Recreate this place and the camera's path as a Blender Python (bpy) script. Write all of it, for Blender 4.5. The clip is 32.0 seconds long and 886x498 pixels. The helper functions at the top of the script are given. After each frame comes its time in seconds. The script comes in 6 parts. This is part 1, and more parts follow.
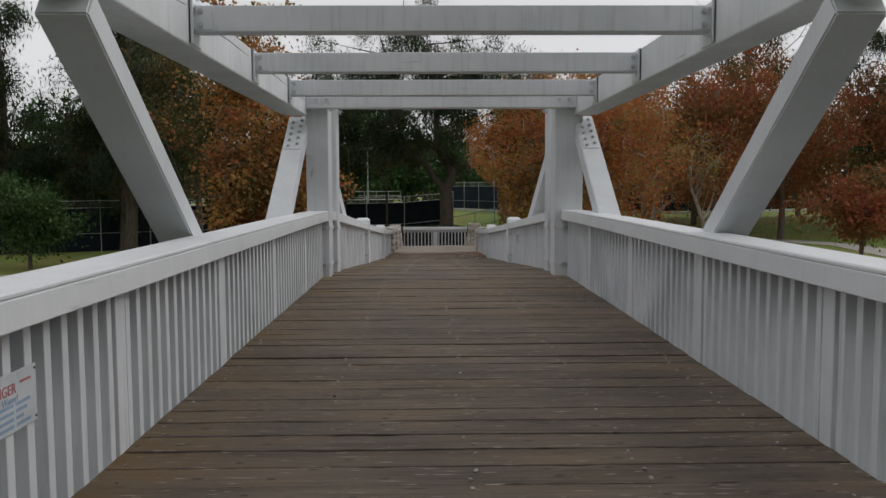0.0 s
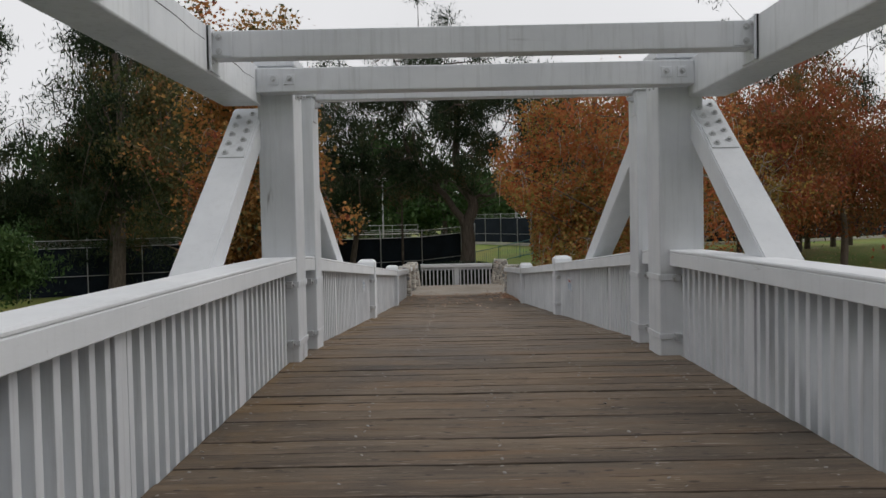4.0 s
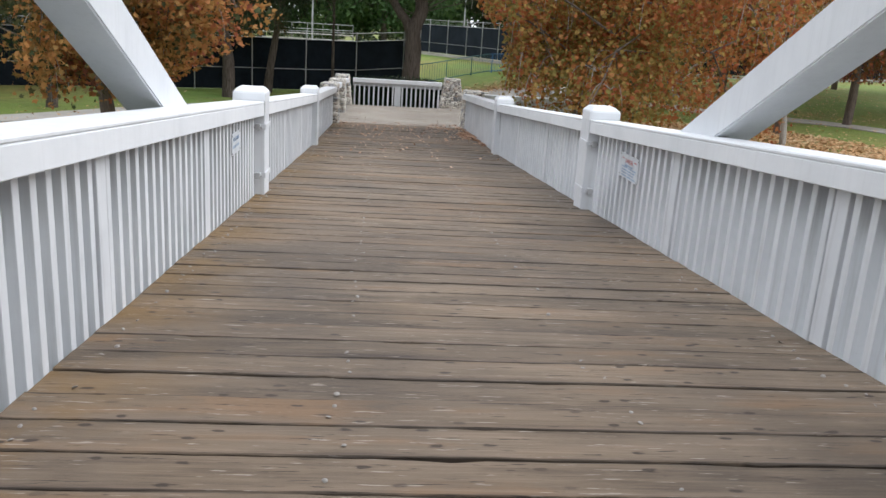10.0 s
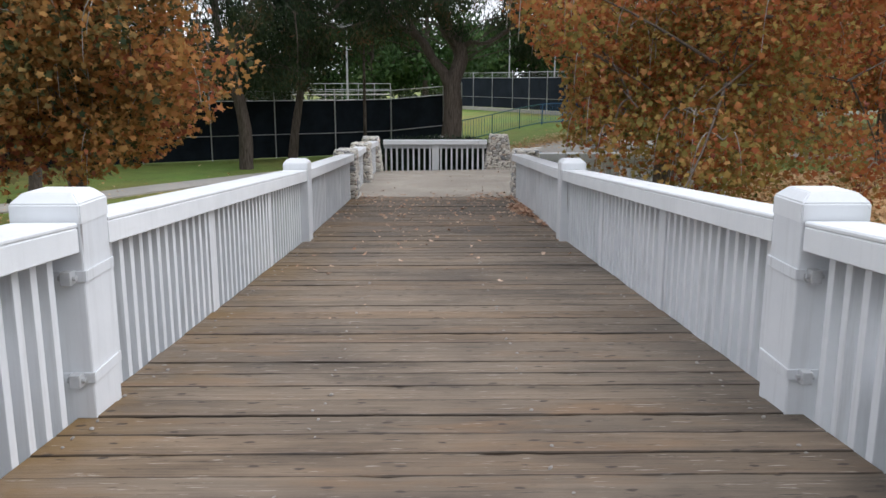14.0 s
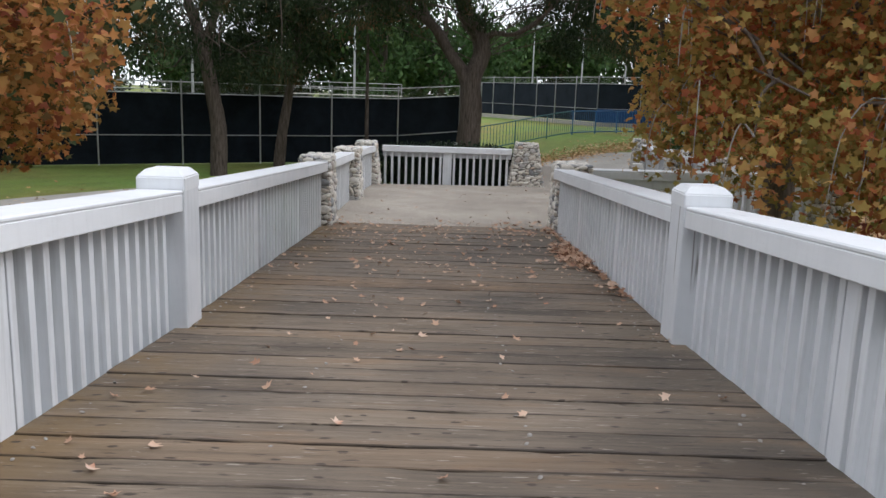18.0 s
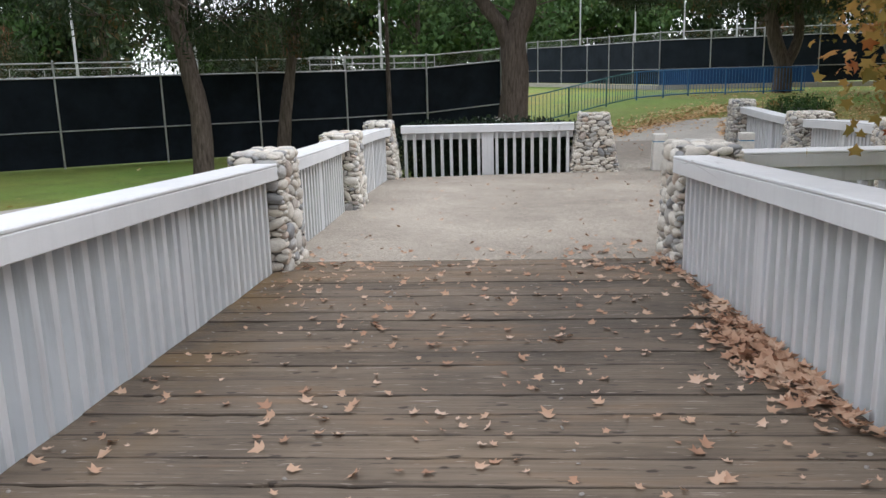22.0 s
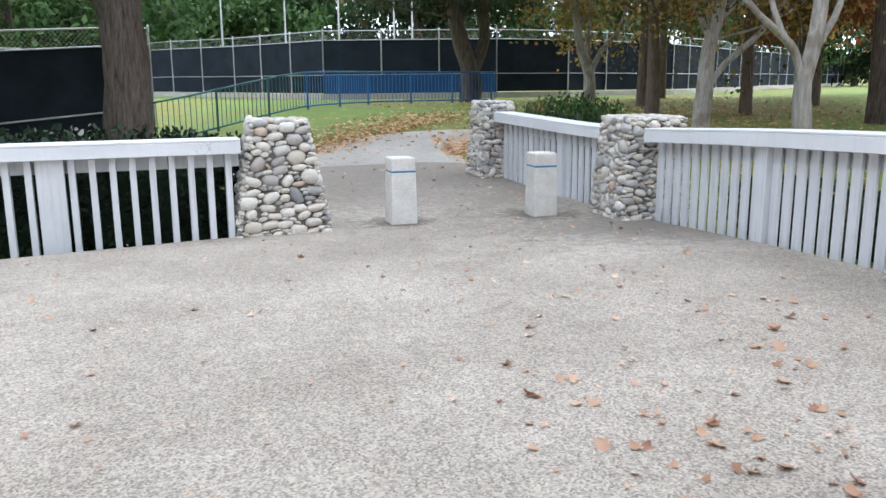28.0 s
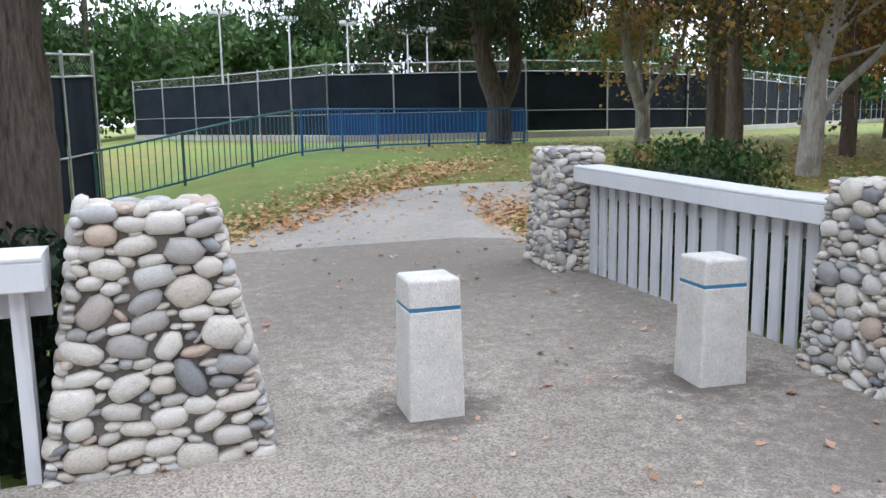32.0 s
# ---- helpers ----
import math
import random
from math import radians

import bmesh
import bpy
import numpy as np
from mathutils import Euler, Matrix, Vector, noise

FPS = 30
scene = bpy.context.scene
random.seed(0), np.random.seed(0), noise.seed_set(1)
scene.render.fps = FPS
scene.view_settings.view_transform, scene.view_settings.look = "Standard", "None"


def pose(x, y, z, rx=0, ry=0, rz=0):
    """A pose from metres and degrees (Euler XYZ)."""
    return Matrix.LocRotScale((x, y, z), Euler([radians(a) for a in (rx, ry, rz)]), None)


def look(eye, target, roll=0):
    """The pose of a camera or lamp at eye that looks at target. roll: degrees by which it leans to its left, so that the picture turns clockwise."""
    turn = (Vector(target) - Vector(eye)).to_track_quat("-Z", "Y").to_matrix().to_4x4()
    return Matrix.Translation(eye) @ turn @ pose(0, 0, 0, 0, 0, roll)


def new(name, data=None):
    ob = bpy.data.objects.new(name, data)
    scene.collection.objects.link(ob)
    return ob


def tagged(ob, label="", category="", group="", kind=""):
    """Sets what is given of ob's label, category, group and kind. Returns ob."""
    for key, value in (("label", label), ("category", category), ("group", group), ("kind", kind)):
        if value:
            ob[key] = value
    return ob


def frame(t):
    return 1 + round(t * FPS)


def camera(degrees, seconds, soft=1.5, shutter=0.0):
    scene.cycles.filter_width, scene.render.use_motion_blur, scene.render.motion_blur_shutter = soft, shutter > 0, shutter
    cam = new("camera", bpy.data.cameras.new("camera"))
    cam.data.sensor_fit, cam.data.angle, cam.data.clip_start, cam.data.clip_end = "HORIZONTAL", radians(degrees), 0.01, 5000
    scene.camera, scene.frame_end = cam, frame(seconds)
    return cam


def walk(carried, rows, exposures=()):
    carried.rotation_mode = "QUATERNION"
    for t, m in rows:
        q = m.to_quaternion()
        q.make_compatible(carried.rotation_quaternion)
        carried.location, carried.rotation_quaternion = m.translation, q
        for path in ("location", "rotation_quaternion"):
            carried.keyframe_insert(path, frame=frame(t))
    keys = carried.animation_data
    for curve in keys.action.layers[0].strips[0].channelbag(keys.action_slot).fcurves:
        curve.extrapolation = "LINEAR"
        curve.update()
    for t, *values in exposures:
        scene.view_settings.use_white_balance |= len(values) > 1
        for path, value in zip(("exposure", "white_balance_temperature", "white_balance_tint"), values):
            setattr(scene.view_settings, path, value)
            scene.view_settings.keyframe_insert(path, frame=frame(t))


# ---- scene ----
cam = camera(57.1, 32.0)
PATH = [
    (0.0, look((-0.269, 0.554, 1.443), (-0.234, 2.548, 1.292), -0.25)),
    (0.5, look((-0.338, 1.132, 1.423), (-0.284, 3.124, 1.247), 1.36)),
    (1.0, look((-0.348, 1.842, 1.391), (-0.194, 3.824, 1.168), -1.06)),
    (1.5, look((-0.426, 2.375, 1.399), (-0.288, 4.357, 1.172), 1.97)),
    (2.0, look((-0.413, 2.982, 1.444), (-0.503, 4.977, 1.352), -1.40)),
    (2.5, look((-0.412, 3.684, 1.443), (-0.448, 5.683, 1.397), 0.15)),
    (3.0, look((-0.432, 4.274, 1.428), (-0.513, 6.271, 1.381), 0.86)),
    (3.5, look((-0.343, 4.880, 1.408), (-0.328, 6.879, 1.345), -1.28)),
    (5.5, look((-0.452, 7.614, 1.415), (-0.595, 9.607, 1.341), -0.26)),
    (6.0, look((-0.447, 8.184, 1.426), (-0.541, 10.182, 1.471), -1.45)),
    (6.5, look((-0.470, 8.825, 1.424), (-0.590, 10.821, 1.382), 0.74)),
    (7.0, look((-0.406, 9.369, 1.464), (-0.455, 11.369, 1.428), -1.61)),
    (7.5, look((-0.450, 10.031, 1.506), (-0.503, 12.026, 1.373), 0.87)),
    (8.0, look((-0.476, 10.643, 1.477), (-0.456, 12.618, 1.162), 0.25)),
    (8.5, look((-0.515, 11.261, 1.425), (-0.440, 13.215, 1.004), -0.06)),
    (9.0, look((-0.572, 11.853, 1.402), (-0.531, 13.785, 0.886), 0.32)),
    (9.5, look((-0.550, 12.501, 1.393), (-0.403, 14.428, 0.876), -0.47)),
    (10.0, look((-0.572, 13.072, 1.412), (-0.405, 14.995, 0.887), 3.64)),
    (10.5, look((-0.536, 13.754, 1.420), (-0.426, 15.691, 0.936), -0.37)),
    (11.0, look((-0.521, 14.413, 1.405), (-0.467, 16.360, 0.948), -2.28)),
    (11.5, look((-0.457, 15.002, 1.388), (-0.438, 16.944, 0.911), -1.23)),
    (12.0, look((-0.354, 15.606, 1.368), (-0.311, 17.553, 0.911), -2.02)),
    (12.5, look((-0.273, 16.227, 1.357), (-0.405, 18.185, 0.974), -2.18)),
    (13.0, look((-0.140, 16.879, 1.309), (-0.183, 18.857, 1.013), -3.94)),
    (13.5, look((-0.094, 17.623, 1.261), (-0.110, 19.591, 0.904), -0.98)),
    (15.5, look((-0.002, 20.540, 0.902), (0.093, 22.490, 0.469), -0.07)),
    (16.0, look((-0.021, 21.293, 0.849), (0.065, 23.247, 0.429), -0.74)),
    (16.5, look((-0.032, 22.038, 0.800), (0.123, 23.992, 0.400), -0.81)),
    (17.0, look((-0.025, 22.755, 0.755), (-0.011, 24.714, 0.353), 0.34)),
    (17.5, look((0.044, 23.550, 0.735), (0.115, 25.521, 0.404), -0.69)),
    (18.0, look((0.078, 24.316, 0.702), (0.078, 26.280, 0.324), 1.87)),
    (18.5, look((0.217, 25.107, 0.669), (0.242, 27.063, 0.254), -1.24)),
    (19.0, look((0.207, 25.846, 0.615), (0.285, 27.785, 0.130), 0.48)),
    (19.5, look((0.210, 26.562, 0.542), (0.221, 28.512, 0.096), -0.56)),
    (20.0, look((0.158, 27.263, 0.487), (0.208, 29.232, 0.140), -0.31)),
    (20.5, look((0.130, 28.015, 0.441), (0.075, 29.990, 0.130), -2.01)),
    (21.0, look((0.119, 28.693, 0.400), (0.024, 30.675, 0.147), -1.27)),
    (21.5, look((0.161, 29.456, 0.345), (-0.000, 31.434, 0.097), -1.49)),
    (22.0, look((0.166, 30.174, 0.360), (0.048, 32.123, -0.074), -1.47)),
    (22.5, look((0.294, 30.896, 0.311), (0.278, 32.858, -0.079), 0.97)),
    (23.0, look((0.261, 31.561, 0.290), (0.504, 33.526, 0.009), 0.84)),
    (23.5, look((0.301, 32.190, 0.270), (0.598, 34.152, 0.023), 0.88)),
    (24.0, look((0.311, 32.898, 0.204), (0.682, 34.858, 0.059), 1.07)),
    (24.5, look((0.329, 33.540, 0.160), (0.714, 35.497, 0.005), 3.30)),
    (25.0, look((0.439, 34.368, 0.118), (0.736, 36.330, -0.132), 1.68)),
    (25.5, look((0.420, 35.100, 0.090), (0.753, 37.046, -0.233), 0.80)),
    (27.5, pose(0.709, 38.363, -0.203, 78.97, 0, -17.28) @ pose(0, 0, 0, 0, 0, 0.00)),
    (28.0, pose(0.864, 39.042, -0.261, 78.26, 0, -21.04) @ pose(0, 0, 0, 0, 0, -0.36)),
    (28.5, pose(1.074, 39.691, -0.277, 77.27, 0, -20.89) @ pose(0, 0, 0, 0, 0, -0.64)),
    (29.0, pose(1.334, 40.273, -0.282, 78.60, 0, -21.90) @ pose(0, 0, 0, 0, 0, 0.88)),
    (29.5, pose(1.614, 40.887, -0.282, 78.73, 0, -20.90) @ pose(0, 0, 0, 0, 0, 0.44)),
    (30.0, pose(1.844, 41.561, -0.266, 79.66, 0, -22.87) @ pose(0, 0, 0, 0, 0, -0.30)),
    (30.5, pose(2.027, 42.174, -0.258, 80.25, 0, -22.33) @ pose(0, 0, 0, 0, 0, 1.74)),
    (31.0, pose(2.158, 42.810, -0.256, 81.26, 0, -20.83) @ pose(0, 0, 0, 0, 0, 1.19)),
    (31.5, pose(2.313, 43.414, -0.272, 81.43, 0, -18.71) @ pose(0, 0, 0, 0, 0, 2.21)),
    (32.0, pose(2.423, 44.025, -0.303, 80.98, 0, -20.05) @ pose(0, 0, 0, 0, 0, -0.95)),
]
EXPOSURES = [(0.0, -1.19, 6550, 11), (3.5, -1.04, 6550, 11), (6.0, -1.13, 6600, 12), (7.2, -1.08, 6500, 12), (8.0, -0.63, 6350, 12), (8.5, -0.13, 6250, 12), (10.0, -0.05, 6200, 11), (13.0, -0.24, 6150, 12), (17.0, -0.23, 6150, 12), (18.8, -0.20, 6150, 12),
             (20.0, 0.24, 6250, 12), (22.0, 0.15, 6200, 12), (23.0, 0.30, 6200, 12), (24.0, 0.31, 6150, 11), (27.5, 0.66, 5750, 10), (29.0, 0.76, 5700, 10), (32.0, 0.60, 5750, 13)]
walk(cam, PATH, EXPOSURES)

# ---- world and sun: a bright overcast sky ----
world = bpy.data.worlds.new("overcast_sky")
scene.world = world
world.use_nodes = True
wn, wl = world.node_tree.nodes, world.node_tree.links
sky = wn.new("ShaderNodeTexSky")
sky.sky_type = "NISHITA"
sky.sun_disc = False
sky.sun_elevation, sky.sun_rotation = radians(41), radians(82)
sky.air_density, sky.dust_density, sky.ozone_density = 1.0, 1.0, 1.0
pale = wn.new("ShaderNodeHueSaturation")
pale.inputs["Saturation"].default_value = 0.12
cloud_map = wn.new("ShaderNodeTexCoord")
cloud = wn.new("ShaderNodeTexNoise")
cloud.inputs["Scale"].default_value = 2.2
cloud.inputs["Detail"].default_value = 5.0
deckle = wn.new("ShaderNodeMapRange")
deckle.inputs["To Min"].default_value, deckle.inputs["To Max"].default_value = 0.96, 1.18
veil = wn.new("ShaderNodeMix")
veil.data_type = "RGBA"
veil.inputs["Factor"].default_value = 0.78
veil.inputs["B"].default_value = (11.6, 11.8, 12.1, 1)
mixs = wn.new("ShaderNodeMix")
mixs.data_type, mixs.blend_type = "RGBA", "MULTIPLY"
mixs.inputs["Factor"].default_value = 1.0
bg = wn["Background"]
bg.inputs["Strength"].default_value = 0.15
wl.new(sky.outputs["Color"], pale.inputs["Color"])
wl.new(cloud_map.outputs["Generated"], cloud.inputs["Vector"])
wl.new(cloud.outputs["Fac"], deckle.inputs["Value"])
wl.new(pale.outputs["Color"], veil.inputs["A"])
wl.new(veil.outputs["Result"], mixs.inputs["A"])
wl.new(deckle.outputs["Result"], mixs.inputs["B"])
wl.new(mixs.outputs["Result"], bg.inputs["Color"])
sun_data = bpy.data.lights.new("sun", "SUN")
sun_data.energy, sun_data.angle, sun_data.color = 1.7, radians(40), (1.0, 0.98, 0.95)
sun = new("sun", sun_data)
sun.matrix_world = look((22, 3, 19), (0, 0, 0))


# ---- materials ----
def shader(name, rough=0.6, metal=0.0):
    m = bpy.data.materials.new(name)
    m.use_nodes = True
    p = m.node_tree.nodes["Principled BSDF"]
    p.inputs["Roughness"].default_value, p.inputs["Metallic"].default_value = rough, metal
    return m, m.node_tree.nodes, m.node_tree.links, p


def ramp(nodes, links, source, stops, smooth=False):
    r = nodes.new("ShaderNodeValToRGB")
    e = r.color_ramp.elements
    while len(e) < len(stops):
        e.new(0.5)
    for el, (pos, col) in zip(e, stops):
        el.position, el.color = pos, (*col, 1)
    if not smooth:
        r.color_ramp.interpolation = "LINEAR"
    links.new(source, r.inputs["Fac"])
    return r.outputs["Color"]


def noise_of(nodes, links, scale, detail=4.0, rough=0.6, stretch=(1, 1, 1), coords="Object", seeded=False):
    tc = nodes.new("ShaderNodeTexCoord")
    mp = nodes.new("ShaderNodeMapping")
    mp.inputs["Scale"].default_value = stretch
    if seeded:
        oi = nodes.new("ShaderNodeObjectInfo")
        mul = nodes.new("ShaderNodeVectorMath")
        mul.operation = "SCALE"
        mul.inputs[0].default_value = (37.0, 53.0, 71.0)
        links.new(oi.outputs["Random"], mul.inputs["Scale"])
        links.new(mul.outputs["Vector"], mp.inputs["Location"])
    n = nodes.new("ShaderNodeTexNoise")
    n.inputs["Scale"].default_value, n.inputs["Detail"].default_value, n.inputs["Roughness"].default_value = scale, detail, rough
    if coords == "World":
        g = nodes.new("ShaderNodeNewGeometry")
        links.new(g.outputs["Position"], mp.inputs["Vector"])
    else:
        links.new(tc.outputs[coords], mp.inputs["Vector"])
    links.new(mp.outputs["Vector"], n.inputs["Vector"])
    return n.outputs["Fac"]


def blend(nodes, links, a, b, fac, mode="MIX"):
    m = nodes.new("ShaderNodeMix")
    m.data_type, m.blend_type = "RGBA", mode
    for sock, v in (("A", a), ("B", b), ("Factor", fac)):
        if isinstance(v, (int, float)):
            m.inputs[sock].default_value = v
        elif isinstance(v, tuple):
            m.inputs[sock].default_value = (*v, 1)
        else:
            links.new(v, m.inputs[sock])
    return m.outputs["Result"]


def bumped(nodes, links, p, height, strength=0.3, distance=0.01):
    b = nodes.new("ShaderNodeBump")
    b.inputs["Strength"].default_value, b.inputs["Distance"].default_value = strength, distance
    links.new(height, b.inputs["Height"])
    links.new(b.outputs["Normal"], p.inputs["Normal"])


def mat_paint(name, base, worn, dirt=(0.30, 0.30, 0.29), amount=0.38, along=(1, 1, 0.05), cracks=0.0):
    m, n, l, p = shader(name, 0.5)
    broad = noise_of(n, l, 1.3, 5, 0.6, coords="World")
    streak = noise_of(n, l, 3.0, 6, 0.65, (6, 6, 0.35), "World")
    fine = noise_of(n, l, 40, 4, 0.6, coords="World")
    c = ramp(n, l, broad, [(0.3, worn), (0.62, base)])
    s = ramp(n, l, streak, [(0.51, (0, 0, 0)), (0.74, (amount,) * 3)])
    c = blend(n, l, c, dirt, s)
    speck = ramp(n, l, fine, [(0.70, (0, 0, 0)), (0.80, (0.35,) * 3)])
    c = blend(n, l, c, dirt, speck)
    if cracks:
        vein = noise_of(n, l, 4.5, 3, 0.55, along, "World")
        where = noise_of(n, l, 1.1, 3, 0.5, tuple(max(0.5, v) for v in along), "World")
        line = ramp(n, l, vein, [(0.490, (0, 0, 0)), (0.4965, (cracks,) * 3), (0.5035, (cracks,) * 3), (0.510, (0, 0, 0))])
        c = blend(n, l, c, (0.16, 0.15, 0.14), blend(n, l, line, ramp(n, l, where, [(0.60, (0, 0, 0)), (0.64, (1, 1, 1))]), 1.0, "MULTIPLY"))
    l.new(c, p.inputs["Base Color"])
    l.new(ramp(n, l, broad, [(0.2, (0.62,) * 3), (0.8, (0.42,) * 3)]), p.inputs["Roughness"])
    bumped(n, l, p, noise_of(n, l, 18, 6, 0.65, tuple(max(0.3, v) for v in along), "World"), 0.14, 0.01)
    return m


def mat_plank():
    m, n, l, p = shader("weathered_deck_wood", 0.78)
    grain = noise_of(n, l, 5, 8, 0.72, (0.16, 7, 7), seeded=True)
    fibre = noise_of(n, l, 7, 6, 0.75, (0.55, 24, 24), seeded=True)
    dash = noise_of(n, l, 5, 4, 0.62, (1.0, 11, 11), seeded=True)
    chips = noise_of(n, l, 6, 4, 0.6, (0.9, 9, 9), seeded=True)
    broad = noise_of(n, l, 0.6, 4, 0.6, coords="World")
    blot = noise_of(n, l, 1.5, 5, 0.62, (0.5, 2.4, 1), seeded=True)
    oi = n.new("ShaderNodeObjectInfo")
    tc = n.new("ShaderNodeTexCoord")
    # silver-grey weathered wood, browner where the surface has worn away
    c = ramp(n, l, grain, [(0.28, (0.118, 0.094, 0.072)), (0.42, (0.176, 0.144, 0.113)), (0.58, (0.226, 0.187, 0.150)), (0.76, (0.29, 0.246, 0.20))])
    tone = ramp(n, l, oi.outputs["Random"], [(0.0, (0.78, 0.77, 0.76)), (0.14, (0.90, 0.89, 0.88)), (0.45, (1.0, 1.0, 1.0)), (0.72, (1.10, 1.09, 1.07)), (0.90, (1.05, 0.98, 0.90)), (1.0, (1.22, 1.0, 0.78))])
    c = blend(n, l, c, tone, 1.0, "MULTIPLY")
    c = blend(n, l, c, (1.02, 0.93, 0.825), 1.0, "MULTIPLY")
    damp = ramp(n, l, broad, [(0.36, (0.56, 0.54, 0.52)), (0.56, (1.0, 1.0, 1.0)), (0.72, (1.12, 1.1, 1.06))])
    c = blend(n, l, c, damp, 1.0, "MULTIPLY")
    c = blend(n, l, c, ramp(n, l, blot, [(0.33, (0.58, 0.57, 0.56)), (0.5, (1, 1, 1))]), 1.0, "MULTIPLY")
    c = blend(n, l, c, (0.27, 0.145, 0.062), ramp(n, l, blot, [(0.56, (0, 0, 0)), (0.70, (0.42,) * 3)]))
    c = blend(n, l, c, ramp(n, l, fibre, [(0.30, (0.72,) * 3), (0.46, (0.98,) * 3), (0.62, (1.05,) * 3), (0.78, (1.17,) * 3)]), 1.0, "MULTIPLY")
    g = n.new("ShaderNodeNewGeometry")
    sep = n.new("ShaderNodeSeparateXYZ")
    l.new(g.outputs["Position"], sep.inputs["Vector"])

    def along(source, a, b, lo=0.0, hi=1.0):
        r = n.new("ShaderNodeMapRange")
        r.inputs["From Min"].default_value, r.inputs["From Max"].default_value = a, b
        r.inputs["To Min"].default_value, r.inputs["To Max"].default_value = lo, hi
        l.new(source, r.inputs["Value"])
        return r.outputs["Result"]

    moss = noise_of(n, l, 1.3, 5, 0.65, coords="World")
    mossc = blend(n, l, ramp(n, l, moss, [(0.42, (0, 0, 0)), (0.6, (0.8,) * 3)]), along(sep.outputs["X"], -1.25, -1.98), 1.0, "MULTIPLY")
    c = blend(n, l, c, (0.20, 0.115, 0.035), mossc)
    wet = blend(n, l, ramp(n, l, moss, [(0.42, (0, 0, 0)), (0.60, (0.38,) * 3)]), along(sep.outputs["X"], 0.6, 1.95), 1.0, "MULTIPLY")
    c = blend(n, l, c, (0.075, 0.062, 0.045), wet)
    # tone set by place along the bridge: darker before y 15, greyer past 16
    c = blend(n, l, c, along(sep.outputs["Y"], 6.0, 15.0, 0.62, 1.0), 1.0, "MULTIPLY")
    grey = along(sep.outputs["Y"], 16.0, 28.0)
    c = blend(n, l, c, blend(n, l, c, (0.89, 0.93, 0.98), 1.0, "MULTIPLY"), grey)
    c = blend(n, l, c, (0.43, 0.38, 0.32), ramp(n, l, chips, [(0.64, (0, 0, 0)), (0.675, (0.7,) * 3)]))
    dark = ramp(n, l, dash, [(0.635, (0, 0, 0)), (0.67, (0.85,) * 3)])
    c = blend(n, l, c, (0.030, 0.021, 0.015), dark)
    # black grime along each plank's arrises, painted in to deepen the gaps' shade too
    own = n.new("ShaderNodeSeparateXYZ")
    l.new(tc.outputs["Object"], own.inputs["Vector"])
    off = n.new("ShaderNodeMath")
    off.operation = "ABSOLUTE"
    l.new(own.outputs["Y"], off.inputs[0])
    rag = n.new("ShaderNodeMath")
    rag.operation = "MULTIPLY_ADD"
    rag.inputs[1].default_value = 0.035
    l.new(dash, rag.inputs[0])
    l.new(off.outputs["Value"], rag.inputs[2])
    gap_grime = along(rag.outputs["Value"], 0.1400, 0.1490, 0.0, 0.70)
    c = blend(n, l, c, (0.022, 0.016, 0.012), gap_grime)
    knots = n.new("ShaderNodeTexVoronoi")
    knots.voronoi_dimensions = "2D"
    mp = n.new("ShaderNodeMapping")
    mp.inputs["Scale"].default_value = (3.6, 7.0, 0.001)
    oiv = n.new("ShaderNodeVectorMath")
    oiv.operation = "SCALE"
    oiv.inputs[0].default_value = (91, 17, 5)
    l.new(oi.outputs["Random"], oiv.inputs["Scale"])
    l.new(oiv.outputs["Vector"], mp.inputs["Location"])
    l.new(tc.outputs["Object"], mp.inputs["Vector"])
    warp = noise_of(n, l, 22, 3, 0.65, (0.5, 1, 1), seeded=True)
    push = n.new("ShaderNodeVectorMath")
    push.operation = "MULTIPLY_ADD"
    push.inputs[1].default_value = (0.26, 0.22, 0.0)
    l.new(warp, push.inputs[0])
    l.new(mp.outputs["Vector"], push.inputs[2])
    l.new(push.outputs["Vector"], knots.inputs["Vector"])
    knots.inputs["Scale"].default_value = 1.0
    some = ramp(n, l, knots.outputs["Color"], [(0.54, (0, 0, 0)), (0.60, (1, 1, 1))])
    kc = ramp(n, l, knots.outputs["Distance"], [(0.0, (0.95,) * 3), (0.04, (0.8,) * 3), (0.065, (1.0,) * 3), (0.09, (0.35,) * 3), (0.13, (0, 0, 0))])
    c = blend(n, l, c, (0.035, 0.024, 0.017), blend(n, l, kc, some, 1.0, "MULTIPLY"))
    l.new(c, p.inputs["Base Color"])
    l.new(ramp(n, l, broad, [(0.35, (0.62,) * 3), (0.6, (0.85,) * 3)]), p.inputs["Roughness"])
    relief = blend(n, l, blend(n, l, grain, fibre, 0.45), (0.0, 0.0, 0.0), dark)
    bumped(n, l, p, relief, 0.5, 0.012)
    return m


